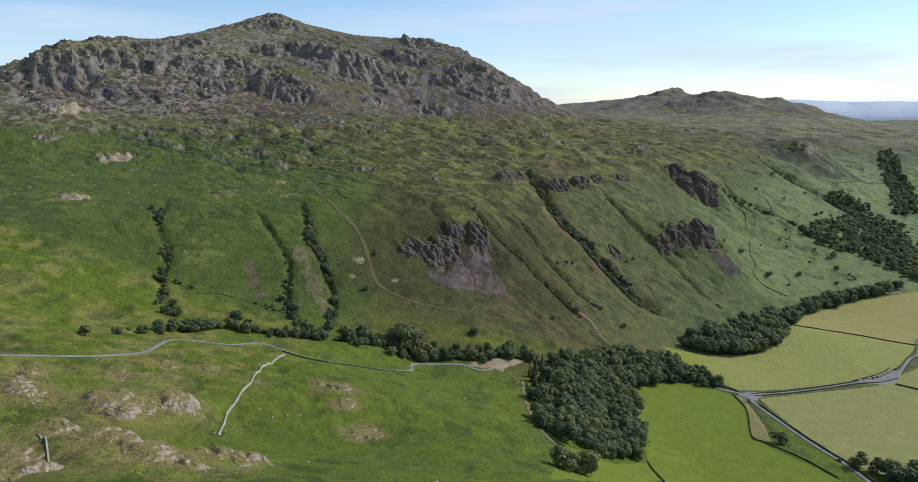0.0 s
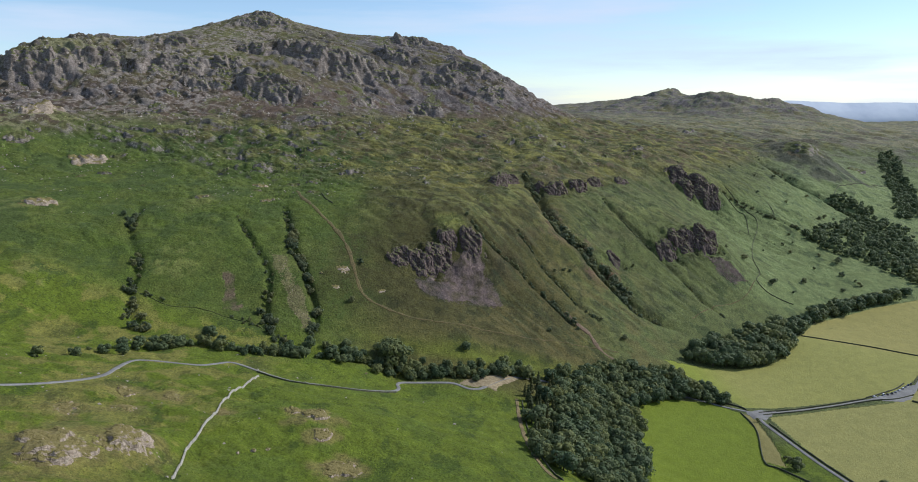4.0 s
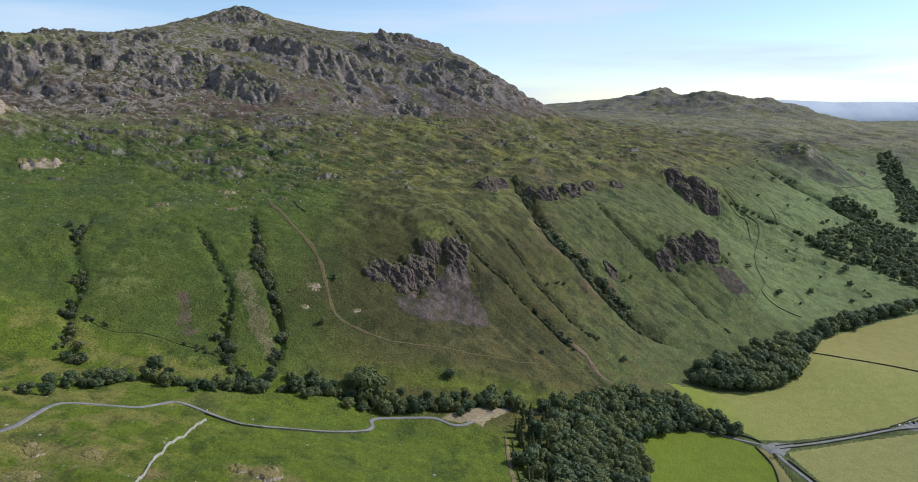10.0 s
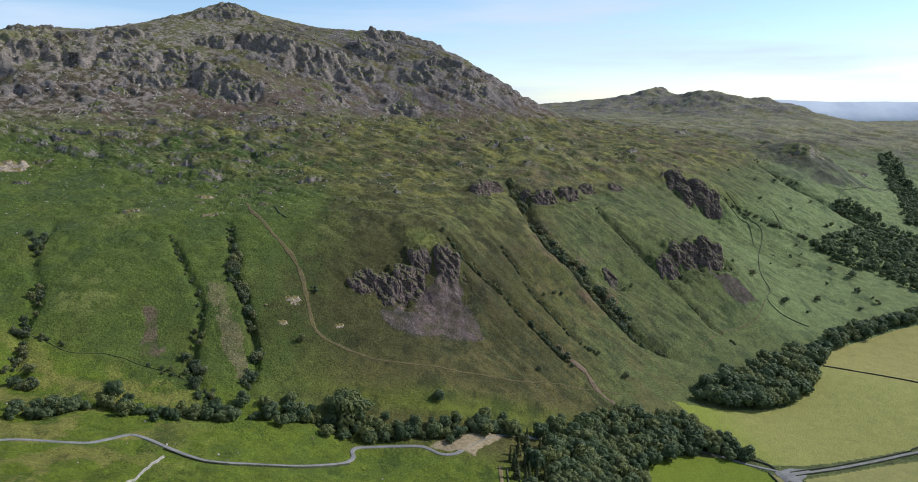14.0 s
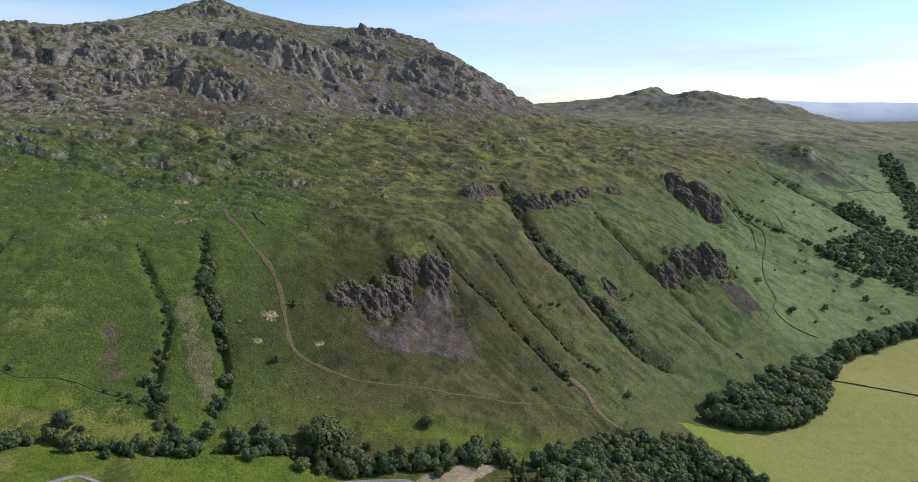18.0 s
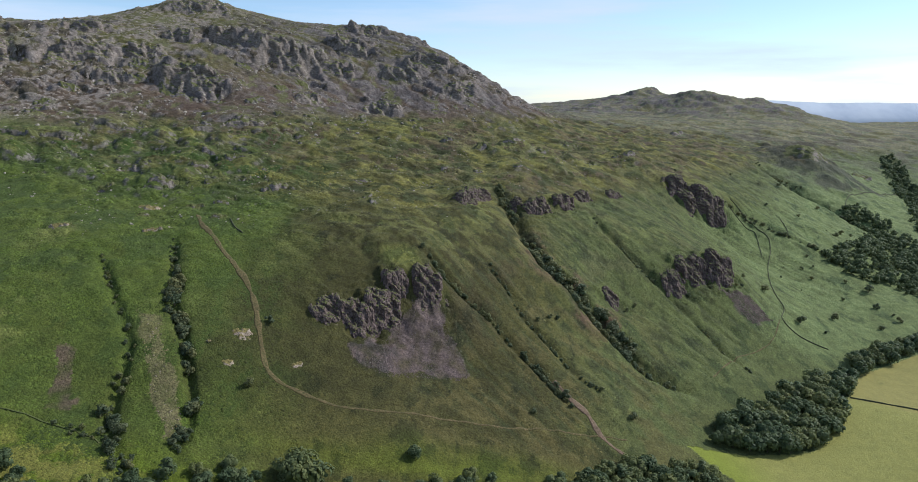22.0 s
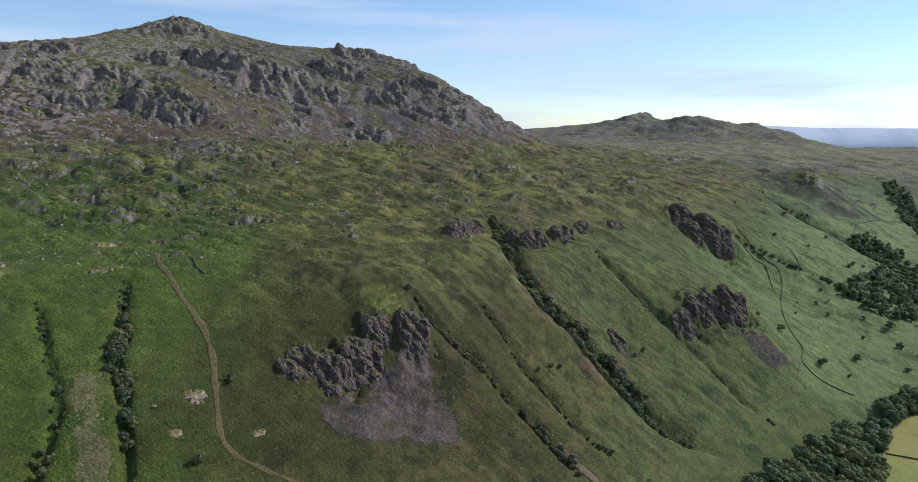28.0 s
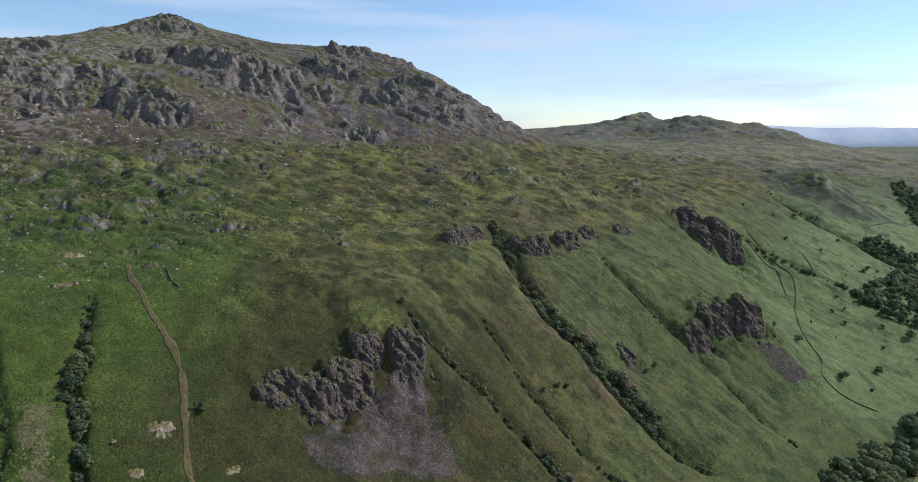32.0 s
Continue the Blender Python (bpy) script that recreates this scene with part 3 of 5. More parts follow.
def ground(x, y, base=None):
    """The height of the ground."""
    x, y = np.asarray(x, float), np.asarray(y, float)
    base = sheet(x, y) if base is None else base
    fell, bare = fell_share(x, y, base)
    far = step(2900, 3400, y) * step(262, 310, base) * step(4600, 4300, y) * 0.9
    crest = step(430, 520, base)
    r = np.clip(fell + far, 0, 1) * (1 - 0.65 * crest)
    meadow = step(20, 4, base) * step(1500, 1200, y)
    hum = 1 - meadow
    for line in ROADS:
        d, _ = reach(x, y, line, 20)
        hum = hum * step(3, 18, d)
    near = step(640, 560, y) * step(-60, -150, x)
    bench = step(165, 200, base) * step(1000, 1150, y + 0.3 * x) * (1 - fell)
    high = hum * step(140, 175, base) * (1 - 0.6 * bench) * step(3200, 2700, y)
    z = base + some(hum, x, y, lambda p, q: 2.6 * fbm(p, q, 75, 3, 11) + 0.7 * fbm(p, q, 11, 3, 15))
    # knolls and hollows of the bench, drawn out along the slope
    z = z + some(bench, x, y, lambda p, q: 5.0 * billow(p * 0.8, q, 90, 3, 41))
    z = z + some(high, x, y, lambda p, q: 3.0 * billow(p, q, 40, 4, 47) * (0.35 + 0.65 * step(-0.2, 0.2, fbm(p, q, 120, 2, 49))))
    z = z + some(near * hum, x, y, lambda p, q: 2.4 * billow(p, q, 34, 4, 48))
    z = z + some(scarp_share(x, y, base) * hum, x * 0.72 - y * 0.69, x * 0.69 + y * 0.72, lambda p, q: 1.3 * billow(p * 0.12, q, 19, 2, 181, 0.45))
    # steps of rock that run down to the right, in patches, more of them towards the right-hand shoulder
    a, b = x * 0.86 - y * 0.5, x * 0.5 + y * 0.86
    z = z + some(r * (0.08 + 0.45 * np.where(far > 0, 0.6, bare)), a, b, lambda p, q: 9 * (step(-0.09, 0.09, fbm(p * 0.5, q, 110, 4, 21)) - 0.5) + 5 * (step(-0.07, 0.07, fbm(p * 0.5, q, 46, 4, 61)) - 0.5))
    # hollows and ribs that run down the valley side beyond the ravine
    side = step(330, 480, x) * step(35, 80, base) * step(330, 240, base) * step(1050, 1150, y) * step(3200, 2600, y)
    z = z + some(side, a, b, lambda p, q: 4.5 * billow(p * 0.7, q, 80, 4, 67) + 3 * fbm(p, q, 60, 3, 68))
    moor = step(1900, 2300, y) * step(3300, 2900, y) * step(250, 500, x)
    z = z + some(moor, a, b, lambda p, q: 9 * billow(p * 0.5, q, 120, 5, 167))
    z = np.array(z, float)
    for k, (cx, cy, w, d, h) in enumerate(FELL_CRAGS + SCARP_CRAGS):
        z = cliff(x, y, z, (cx, cy), w, d, h, 500 + k, FELL_LEAN if k < len(FELL_CRAGS) and h > 14 and cx > -480 else 0.0)
    # slanting ribs of bare rock on the fell's right shoulder
    rib = step(-420, -120, x + 0.25 * (y - 1700)) * fell * step(2250, 2100, y)
    z = z + some(rib, a, b, lambda p, q: 3.8 * (ridged(p * 0.22, q, 34, 4, 65) - 0.5))
    for kx, ky, kr, kh in KNOBS:
        d2 = ((x - kx) ** 2 + ((y - ky) * 0.7) ** 2) / kr ** 2
        k = d2 < 4
        if k.any():
            z[k] += kh * np.exp(-d2[k] ** 1.5) * (1 + 0.25 * fbm(x[k], y[k], 40, 3, 55))
    for line, half, depth in GULLIES:
        d, along = reach(x, y, line, half * 3)
        k = d < half * 3
        if k.any():
            d, along = d[k], along[k]
            z[k] -= depth * (0.5 * np.exp(-(d / half) ** 2) + 0.75 * np.clip(1 - d / (half * 0.85), 0, 1)) * step(0.0, 0.08, along) * (0.75 + 0.5 * fbm(x[k], y[k], 25, 2, 51)) * (1 - 0.6 * step(0.8, 1, along))
    return z


# ---- the ground ----
def spaced(marks):
    """Places along an axis: (from, step) rows, the step growing evenly to the next."""
    out, p = [], marks[0][0]
    for (a, s), (b, s2) in zip(marks, marks[1:]):
        while p < b:
            out.append(p)
            p += s + (s2 - s) * (p - a) / (b - a)
    return np.array(out + [marks[-1][0]])


# rows run across the valley; their places fan out with distance, and reach wide on either hand
GU = spaced([(-1.75, 0.1), (-0.75, 0.03), (-0.64, 0.0015), (0.64, 0.0015), (0.75, 0.03), (1.75, 0.1)])
GY = spaced([(-1500, 150), (150, 8), (260, 2.2), (1250, 2.2), (1350, 3.0), (2250, 4.2), (2900, 12), (4860, 16)])


def fan(y):
    w = np.maximum(y, 300) + 250
    return w, 4600 - 0.75 * w


def across(x, y):
    """A place's column and row in the ground sheet, with fractions."""
    x, y = np.asarray(x, float), np.asarray(y, float)
    w, k = fan(y)
    u = np.where(np.abs(x) < 0.75 * w, x / w, np.sign(x) * (0.75 + (np.abs(x) - 0.75 * w) / k))
    i = np.clip(np.searchsorted(GU, u) - 1, 0, len(GU) - 2)
    j = np.clip(np.searchsorted(GY, y) - 1, 0, len(GY) - 2)
    return i, j, np.clip((u - GU[i]) / (GU[i + 1] - GU[i]), 0, 1), np.clip((y - GY[j]) / (GY[j + 1] - GY[j]), 0, 1)


gu, gy = np.meshgrid(GU, GY)
gx = np.where(np.abs(gu) <= 0.75, gu * fan(gy)[0], np.sign(gu) * (0.75 * fan(gy)[0] + (np.abs(gu) - 0.75) * fan(gy)[1]))
lie = sheet(gx, gy)
gz = ground(gx, gy, lie)


def slopes(z):
    """The sheet's fall along x and along y."""
    zx = np.gradient(z, axis=1) / np.gradient(gx, axis=1)
    return zx, np.gradient(z, GY, axis=0) - zx * np.gradient(gx, GY, axis=0)


# the fell's bare rock stands out of its slope in bosses, square to the slope
fell_at, bare_at = fell_share(gx, gy, lie)
rocky = fell_at * (0.12 + 0.88 * bare_at) * (1 - 0.45 * step(455, 520, lie))
far_rock = step(2900, 3300, gy) * step(250, 300, lie) * step(4700, 4500, gy) * step(400, 800, gx)
knolls = step(170, 205, lie) * step(890, 1000, gy + 0.3 * gx) * (1 - fell_at) * step(2500, 2000, gy) * (1 - 0.5 * step(380, 560, gx)) * (0.55 + 0.45 * step(-100, -260, gx))
boss = np.zeros(gx.shape)
k = (knolls > 0.02) & (rocky <= 0.02)
ax, bx = gx[k] * 0.86 - gy[k] * 0.5, gx[k] * 0.5 + gy[k] * 0.86
boss[k] = knolls[k] * 8.5 * lumps(ax * 0.75, bx, gz[k], 50, 4, 321, 0.5)
k = rocky > 0.02
ax, bx = gx[k] * 0.86 - gy[k] * 0.5, gx[k] * 0.5 + gy[k] * 0.86
boss[k] = knolls[k] * 8.5 * lumps(gx[k] * 0.64, gy[k], gz[k], 50, 3, 321, 0.5) + rocky[k] * (8.5 * lumps(ax * 0.5, bx, gz[k] * 1.2, 36, 4, 301, 0.5))
k = far_rock > 0.02
boss[k] = far_rock[k] * 15 * lumps(gx[k] * 0.7, gy[k] * 0.7, gz[k] * 1.5, 120, 3, 311, 0.38)
sx, sy = slopes(gz)
sx, sy = np.clip(sx, -2, 2), np.clip(sy, -2, 2)
up = 1 / np.sqrt(1 + sx * sx + sy * sy)
vx, vy, vz = gx - sx * up * boss, gy - sy * up * boss, gz + up * boss
gz = gz + boss


def zat(x, y):
    """The height of the ground sheet at a place."""
    i, j, u, v = across(x, y)
    return (gz[j, i] * (1 - u) + gz[j, i + 1] * u) * (1 - v) + (gz[j + 1, i] * (1 - u) + gz[j + 1, i + 1] * u) * v


def grid_mesh(name, x, y, z, smooth=True):
    rows, cols = x.shape
    me = bpy.data.meshes.new(name)
    me.vertices.add(rows * cols)
    me.vertices.foreach_set("co", np.stack([x, y, z], -1).astype(np.float32).ravel())
    i = np.arange(rows * cols).reshape(rows, cols)
    quads = np.stack([i[:-1, :-1], i[:-1, 1:], i[1:, 1:], i[1:, :-1]], -1).reshape(-1, 4)
    me.loops.add(quads.size)
    me.loops.foreach_set("vertex_index", quads.ravel().astype(np.int32))
    me.polygons.add(len(quads))
    me.polygons.foreach_set("loop_start", np.arange(0, quads.size, 4, dtype=np.int32))
    me.polygons.foreach_set("use_smooth", np.full(len(quads), smooth))
    me.update(calc_edges=True)
    return me


BRACKEN, OLIVE, PALE, HEATH = (0.070, 0.098, 0.015), (0.094, 0.088, 0.024), (0.168, 0.155, 0.036), (0.084, 0.056, 0.040)
DARK_TURF, ROCK, SCREE_TINT = (0.044, 0.041, 0.013), (0.16, 0.135, 0.122), (0.130, 0.097, 0.086)
HAY, LUSH = (0.218, 0.212, 0.056), (0.118, 0.150, 0.011)


def cover(x, y, z):
    """What grows where: a colour, and how tufted it is."""
    steep = np.hypot(*slopes(z))
    n1, n2, n3 = fbm(x, y, 130, 4, 71), fbm(x, y, 42, 4, 75), fbm(x, y, 14, 3, 79)
    wx, wy = x + 14 * fbm(x, y, 40, 3, 81), y + 14 * fbm(x, y, 40, 3, 85)
    c = np.empty((*x.shape, 3))
    c[:] = OLIVE
    tuft = np.full(x.shape, 0.8)

    def lay(rgb, w, t=None):
        nonlocal tuft
        w = np.clip(w, 0, 1)
        c[:] = c * (1 - w[..., None]) + np.array(rgb) * w[..., None]
        if t is not None:
            tuft = tuft * (1 - w) + t * w

    bench = step(160, 195, z) * step(1000, 1120, y + 0.25 * x)
    fell = step(268, 300, z + 20 * n1)
    # the scarp: bracken to the west, darker turf by the crag, mid green towards the valley
    lay(BRACKEN, step(-40, -140, x + 60 * n1) * (1 - bench) * (0.9 + 0.4 * n2))
    lay(DARK_TURF, step(-165, -110, x + 0.2 * (880 - y) + 25 * n1) * step(190, 90, x + 50 * n1) * step(700, 800, y) * (1 - bench) * 0.75)
    lay((0.088, 0.106, 0.033), step(120, 230, x) * (1 - bench) * 0.9)
    lay(HEATH, step(0.02, 0.25, n2 + 0.3 * n1) * step(-30, 60, x) * step(560, 350, x) * step(60, 110, z) * (1 - fell) * 0.22)
    lay((0.105, 0.090, 0.030), step(-0.1, 0.15, n2) * step(-60, 60, x) * step(330, 200, x) * step(110, 60, z) * step(700, 760, y) * 0.7)
    lay((0.078, 0.098, 0.020), step(-40, -140, x) * (1 - bench) * step(0.0, 0.2, n1 + 0.4 * n2) * 0.55)
    dr, ar = reach(x, y, RAVINE, 60)
    lay((0.135, 0.078, 0.055), step(42, 14, dr + 22 * n3) * step(-0.05, 0.1, n2 + 0.5 * n3) * step(0.1, 0.25, ar) * step(0.85, 0.6, ar) * 0.75)
    lay((0.048, 0.056, 0.022), step(420, 560, x) * step(40, 80, z) * step(1050, 1150, y) * step(0.1, 0.17, fbm(x * 1.3, y * 0.7, 60, 4, 143)) * 0.6)
    # the near side of the valley
    near = step(690, 640, y + 0.1 * x)
    lay((0.101, 0.132, 0.011), near * 0.95)
    lay((0.080, 0.112, 0.014), near * step(0.05, 0.2, n2) * 0.6)
    lay(PALE, near * step(-110, -170, x + 40 * n2) * step(-0.05, 0.12, n2 + n3 * 0.5) * 0.8)
    lay(LUSH, step(80, 40, np.abs(wy - (676 + 0.25 * x))) * step(-120, -60, x) * step(190, 60, x) * step(700, 720, y) * 0.55)
    # bench, with pale turf on its rises and heather in its hollows
    lay(OLIVE, bench)
    lay(PALE, bench * step(0.02, 0.26, n2 + 0.35 * n3) * (0.75 - 0.25 * fell))
    lay(BRACKEN, bench * step(-130, -260, x + 60 * n1) * step(-0.05, 0.2, n2 + 0.3 * n1) * step(1320, 1220, y) * 0.85)
    lay(DARK_TURF, bench * step(-0.02, -0.25, n2 + 0.3 * n3) * 0.8)
    lay(HEATH, bench * step(0.08, 0.3, n1 + 0.3 * n3) * step(1150, 1300, y) * 0.6)
    # crisp patches of dark growth and of bare pale turf
    lay((0.045, 0.055, 0.018), bench * step(0.10, 0.15, fbm(x, y, 36, 4, 121)) * 0.75)
    lay((0.052, 0.075, 0.018), (1 - fell) * step(150, 180, z) * step(-100, -220, x) * step(0.06, 0.12, fbm(x, y, 55, 4, 123)) * 0.7)
    lay((0.16, 0.15, 0.055), bench * step(0.15, 0.24, fbm(x, y, 34, 4, 125)) * 0.5)
    lay((0.045, 0.05, 0.018), step(-60, 60, x) * (1 - bench) * step(760, 820, y) * step(20, 40, z) * step(0.15, 0.2, fbm(x * 1.5, y, 24, 4, 127)) * 0.6)
    # the fell: heather at its foot, olive turf higher up, rock wherever it is steep
    lay(HEATH, fell * step(400, 330, z + 30 * n1) * 0.85)
    lay(OLIVE, fell * step(330, 420, z + 40 * n2) * 0.7)
    lay(HEATH, fell * step(0.05, 0.3, n2) * 0.6)
    moor = step(2300, 2700, y)
    lay((0.175, 0.160, 0.095), moor * 0.8)
    lay(OLIVE, moor * step(0.0, 0.3, n1) * 0.7)
    # short grazed pasture, its green paled further to carry the valley's haze
    lay((0.14, 0.165, 0.075), step(700, 900, x) * step(230, 150, z) * step(2600, 2000, y) * 0.7)
    lay((0.143, 0.178, 0.064), step(400, 560, x + 60 * n1) * step(150, 105, z) * step(1000, 1100, y) * step(2400, 1900, y) * (0.8 + 0.4 * n2))
    # the right shoulder's slanting ribs, and dark heather and stone on the far moor
    sa, sb = x * 0.86 - y * 0.5, x * 0.5 + y * 0.86
    rib = step(-420, -120, x + 0.25 * (y - 1700)) * step(275, 310, z) * step(2300, 2150, y)
    lay((0.105, 0.090, 0.085), rib * step(-0.12, 0.12, fbm(sa * 0.22, sb, 34, 5, 131)) * 0.85, 1.0)
    lay((0.185, 0.165, 0.155), rib * step(0.12, 0.25, fbm(sa * 0.3, sb, 14, 4, 133)) * 0.7, 1.0)
    lay((0.095, 0.085, 0.062), step(2000, 2500, y) * step(0.04, 0.14, fbm(x * 0.5, y * 0.35, 60, 5, 135)) * 0.75)
    lay((0.115, 0.10, 0.095), step(2900, 3300, y) * step(285, 320, z) * step(0.0, 0.2, fbm(x, y * 0.6, 70, 5, 137)) * 0.8, 1.0)
    lay(ROCK, step(0.82, 1.15, steep + 0.25 * n3) * step(240, 290, z), 1.0)
    lay((0.235, 0.202, 0.168), fell * step(-360, -500, x) * step(-0.08, 0.10, n3 + 0.5 * n2) * 0.7, 1.0)
    lay(ROCK, fell * step(0.16, 0.34, n3 + 0.4 * n2) * 0.35, 1.0)
    lay((0.165, 0.145, 0.135), rocky * step(-0.2, 0.5, boss / 8.0) * 0.85, 1.0)
    lay((0.100, 0.088, 0.086), far_rock * step(-0.2, 0.3, boss / 15.0 + 0.5 * n2) * 0.85, 1.0)
    lay((0.135, 0.142, 0.046), bench * step(-330, -480, x + 60 * n1) * (1 - fell) * step(-0.1, 0.15, n2) * 0.6)
    lay((0.058, 0.058, 0.040), step(1.5, 0.8, np.hypot((x - 965) / 105, (y - 1965) / 130) + 0.8 * n2) * 0.85)
    # scree, and the bare strip between the two western becks
    lay(SCREE_TINT, inside(wx, wy, SCREE) * (0.75 + n3), 1.0)
    lay(SCREE_TINT, inside(wx, wy, SCREE_2) * (0.6 + n3), 1.0)
    lay((0.150, 0.128, 0.062), inside(wx * 0.5 + x * 0.5, wy * 0.5 + y * 0.5, BECK_BED) * (0.85 + 0.6 * n3), 0.8)
    lay((0.115, 0.085, 0.055), inside(wx * 0.8 + x * 0.2, wy * 0.8 + y * 0.2, WASHED_BANK) * (0.7 + 1.2 * n3), 0.9)
    lay((0.17, 0.175, 0.045), step(26, 10, np.hypot(x - 2, (y - 938) * 1.1) + 10 * n3) * 0.85)
    # every brow's rim highlight, put into the turf's colour, and bare stone round the outcrops by the road
    lx_, ly_ = slopes(lie)
    curve = slopes(lx_)[0] + slopes(ly_)[1]
    lay((0.15, 0.155, 0.045), step(0.0012, 0.006, -curve + 0.003 * n2) * step(110, 150, z) * step(1700, 1500, y) * step(1000, 850, np.abs(x)) * step(-0.12, 0.12, n2 + n3) * (0.6 - 0.4 * step(-200, -130, x) * step(1000, 960, y)))
    for rx, ry, rw, rd, rh in NEAR_ROCKS:
        q = np.hypot((x - rx) / (rw * 0.75), (y - ry) / (rw * 0.75)) + 0.9 * n3 + 0.4 * n2
        lay((0.185, 0.160, 0.048), step(1.35, 0.7, q) * 0.85)
        lay((0.27, 0.225, 0.165), step(0.72, 0.45, q) * step(0.05, 0.14, n3) * 0.7)
    # meadows
    mx, my = x + 1.5 * n3, y + 1.5 * n3
    for poly, tint in ((FIELD_A, HAY), (FIELD_B, (0.232, 0.208, 0.062)), (FIELD_C, (0.212, 0.200, 0.062)), (GREEN_FIELD, LUSH), (SMALL_FIELD, LUSH), (STRIP, (0.17, 0.15, 0.05))):
        lay(tint, inside(mx, my, poly), 0.3)
    lay((0.16, 0.195, 0.02), inside(mx, my, FIELD_A) * step(330, 270, x) * 0.8, 0.3)
    c *= (1 + 0.3 * n3 * step(0.1, 0.6, tuft))[..., None]
    # darker along the scarp's rills
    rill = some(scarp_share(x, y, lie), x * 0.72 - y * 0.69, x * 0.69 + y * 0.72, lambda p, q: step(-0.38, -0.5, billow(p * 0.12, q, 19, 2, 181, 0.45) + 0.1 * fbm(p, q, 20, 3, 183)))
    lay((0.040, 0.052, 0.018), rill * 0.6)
    # knolls: paler where they stand out, darker where they sink, stony where steep
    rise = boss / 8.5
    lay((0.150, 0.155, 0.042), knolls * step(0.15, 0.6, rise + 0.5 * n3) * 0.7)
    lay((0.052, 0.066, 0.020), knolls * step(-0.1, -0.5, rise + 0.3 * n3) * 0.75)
    lay((0.17, 0.150, 0.135), knolls * step(0.75, 1.15, steep + 0.6 * n3) * 0.8, 1.0)
    # what grows between: darker of the same, heather and bracken where they keep to their own ground
    second, share = c * np.array((0.60, 0.66, 0.66)), np.full(x.shape, 0.36)

    def among(rgb, w, part_):
        nonlocal share
        w = np.clip(w, 0, 1)
        second[:] = second * (1 - w[..., None]) + np.array(rgb) * w[..., None]
        share = share * (1 - w) + part_ * w

    among((0.058, 0.082, 0.016), step(-60, -160, x + 60 * n1) * (1 - bench) * step(640, 700, y), 0.42)
    among((0.062, 0.068, 0.022), bench * (1 - fell), 0.36)
    among((0.044, 0.072, 0.014), bench * step(-60, -200, x + 50 * n1) * step(1330, 1250, y) * (1 - fell), 0.46)
    among((0.088, 0.068, 0.036), bench * (1 - fell) * step(1180, 1280, y + 60 * n1), 0.34)
    among((0.115, 0.115, 0.045), fell * (1 - rocky), 0.42)
    among((0.080, 0.066, 0.045), fell * rocky, 0.40)
    among((0.105, 0.112, 0.062), step(1900, 2300, y) * step(250, 500, x), 0.40)
    share = share * step(0.15, 0.6, tuft)
    return np.clip(c, 0.01, 0.6), np.clip(tuft, 0, 1), np.clip(second, 0.01, 0.5), share


def shade_at(x, y):
    i, j, _, _ = across(x, y)
    return shade[j, i]


# the hay meadow and its fellows reach on down the valley
FIELD_B = FIELD_B[:4] + [(1250, 1260), (1200, 700)] + FIELD_B[4:]
FIELD_C = FIELD_C[:3] + [(700, 900), (1200, 690), (1200, 300), (420, 420)] + FIELD_C[5:]

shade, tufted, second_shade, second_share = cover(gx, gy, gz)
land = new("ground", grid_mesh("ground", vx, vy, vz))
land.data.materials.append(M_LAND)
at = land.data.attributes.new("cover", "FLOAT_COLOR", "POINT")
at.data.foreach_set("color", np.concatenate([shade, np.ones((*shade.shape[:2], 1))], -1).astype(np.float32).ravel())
at = land.data.attributes.new("second", "FLOAT_COLOR", "POINT")
at.data.foreach_set("color", np.concatenate([second_shade, np.ones((*shade.shape[:2], 1))], -1).astype(np.float32).ravel())
at = land.data.attributes.new("share", "FLOAT", "POINT")
at.data.foreach_set("value", second_share.astype(np.float32).ravel())
at = land.data.attributes.new("tuft", "FLOAT", "POINT")
at.data.foreach_set("value", tufted.astype(np.float32).ravel())
tagged(land, "green bracken, turf and heather hillsides round a valley", "ground", kind="structure")


# ---- small helpers for things ----
def part(name, me, mat, parent=None, label=""):
    """Links a mesh as one object, a part of parent if there is one."""
    if isinstance(me, bmesh.types.BMesh):
        bm, me = me, bpy.data.meshes.new(name)
        bm.to_mesh(me)
        bm.free()
    if mat and not me.materials:
        me.materials.append(mat)
    ob = new(name, me)
    if parent:
        ob.parent = parent
    if label:
        ob["label"] = label
    return ob


def smooth_line(pts, gap):
    """A soft curve through points, in steps of about gap metres."""
    p = np.array([q[:2] for q in pts], float)
    q = np.vstack([2 * p[0] - p[1], p, 2 * p[-1] - p[-2]])
    out = []
    for k in range(1, len(q) - 2):
        a, b, c, d = q[k - 1:k + 3]
        n = max(2, int(np.hypot(*(c - b)) / gap))
        t = np.linspace(0, 1, n, endpoint=False)[:, None]
        out.append(0.5 * (2 * b + (c - a) * t + (2 * a - 5 * b + 4 * c - d) * t ** 2 + (3 * b - a - 3 * c + d) * t ** 3))
    return np.vstack(out + [p[-1:]])


def sides(line):
    d = np.gradient(line, axis=0)
    d /= np.maximum(np.hypot(d[:, 0], d[:, 1])[:, None], 1e-6)
    return np.stack([-d[:, 1], d[:, 0]], -1)


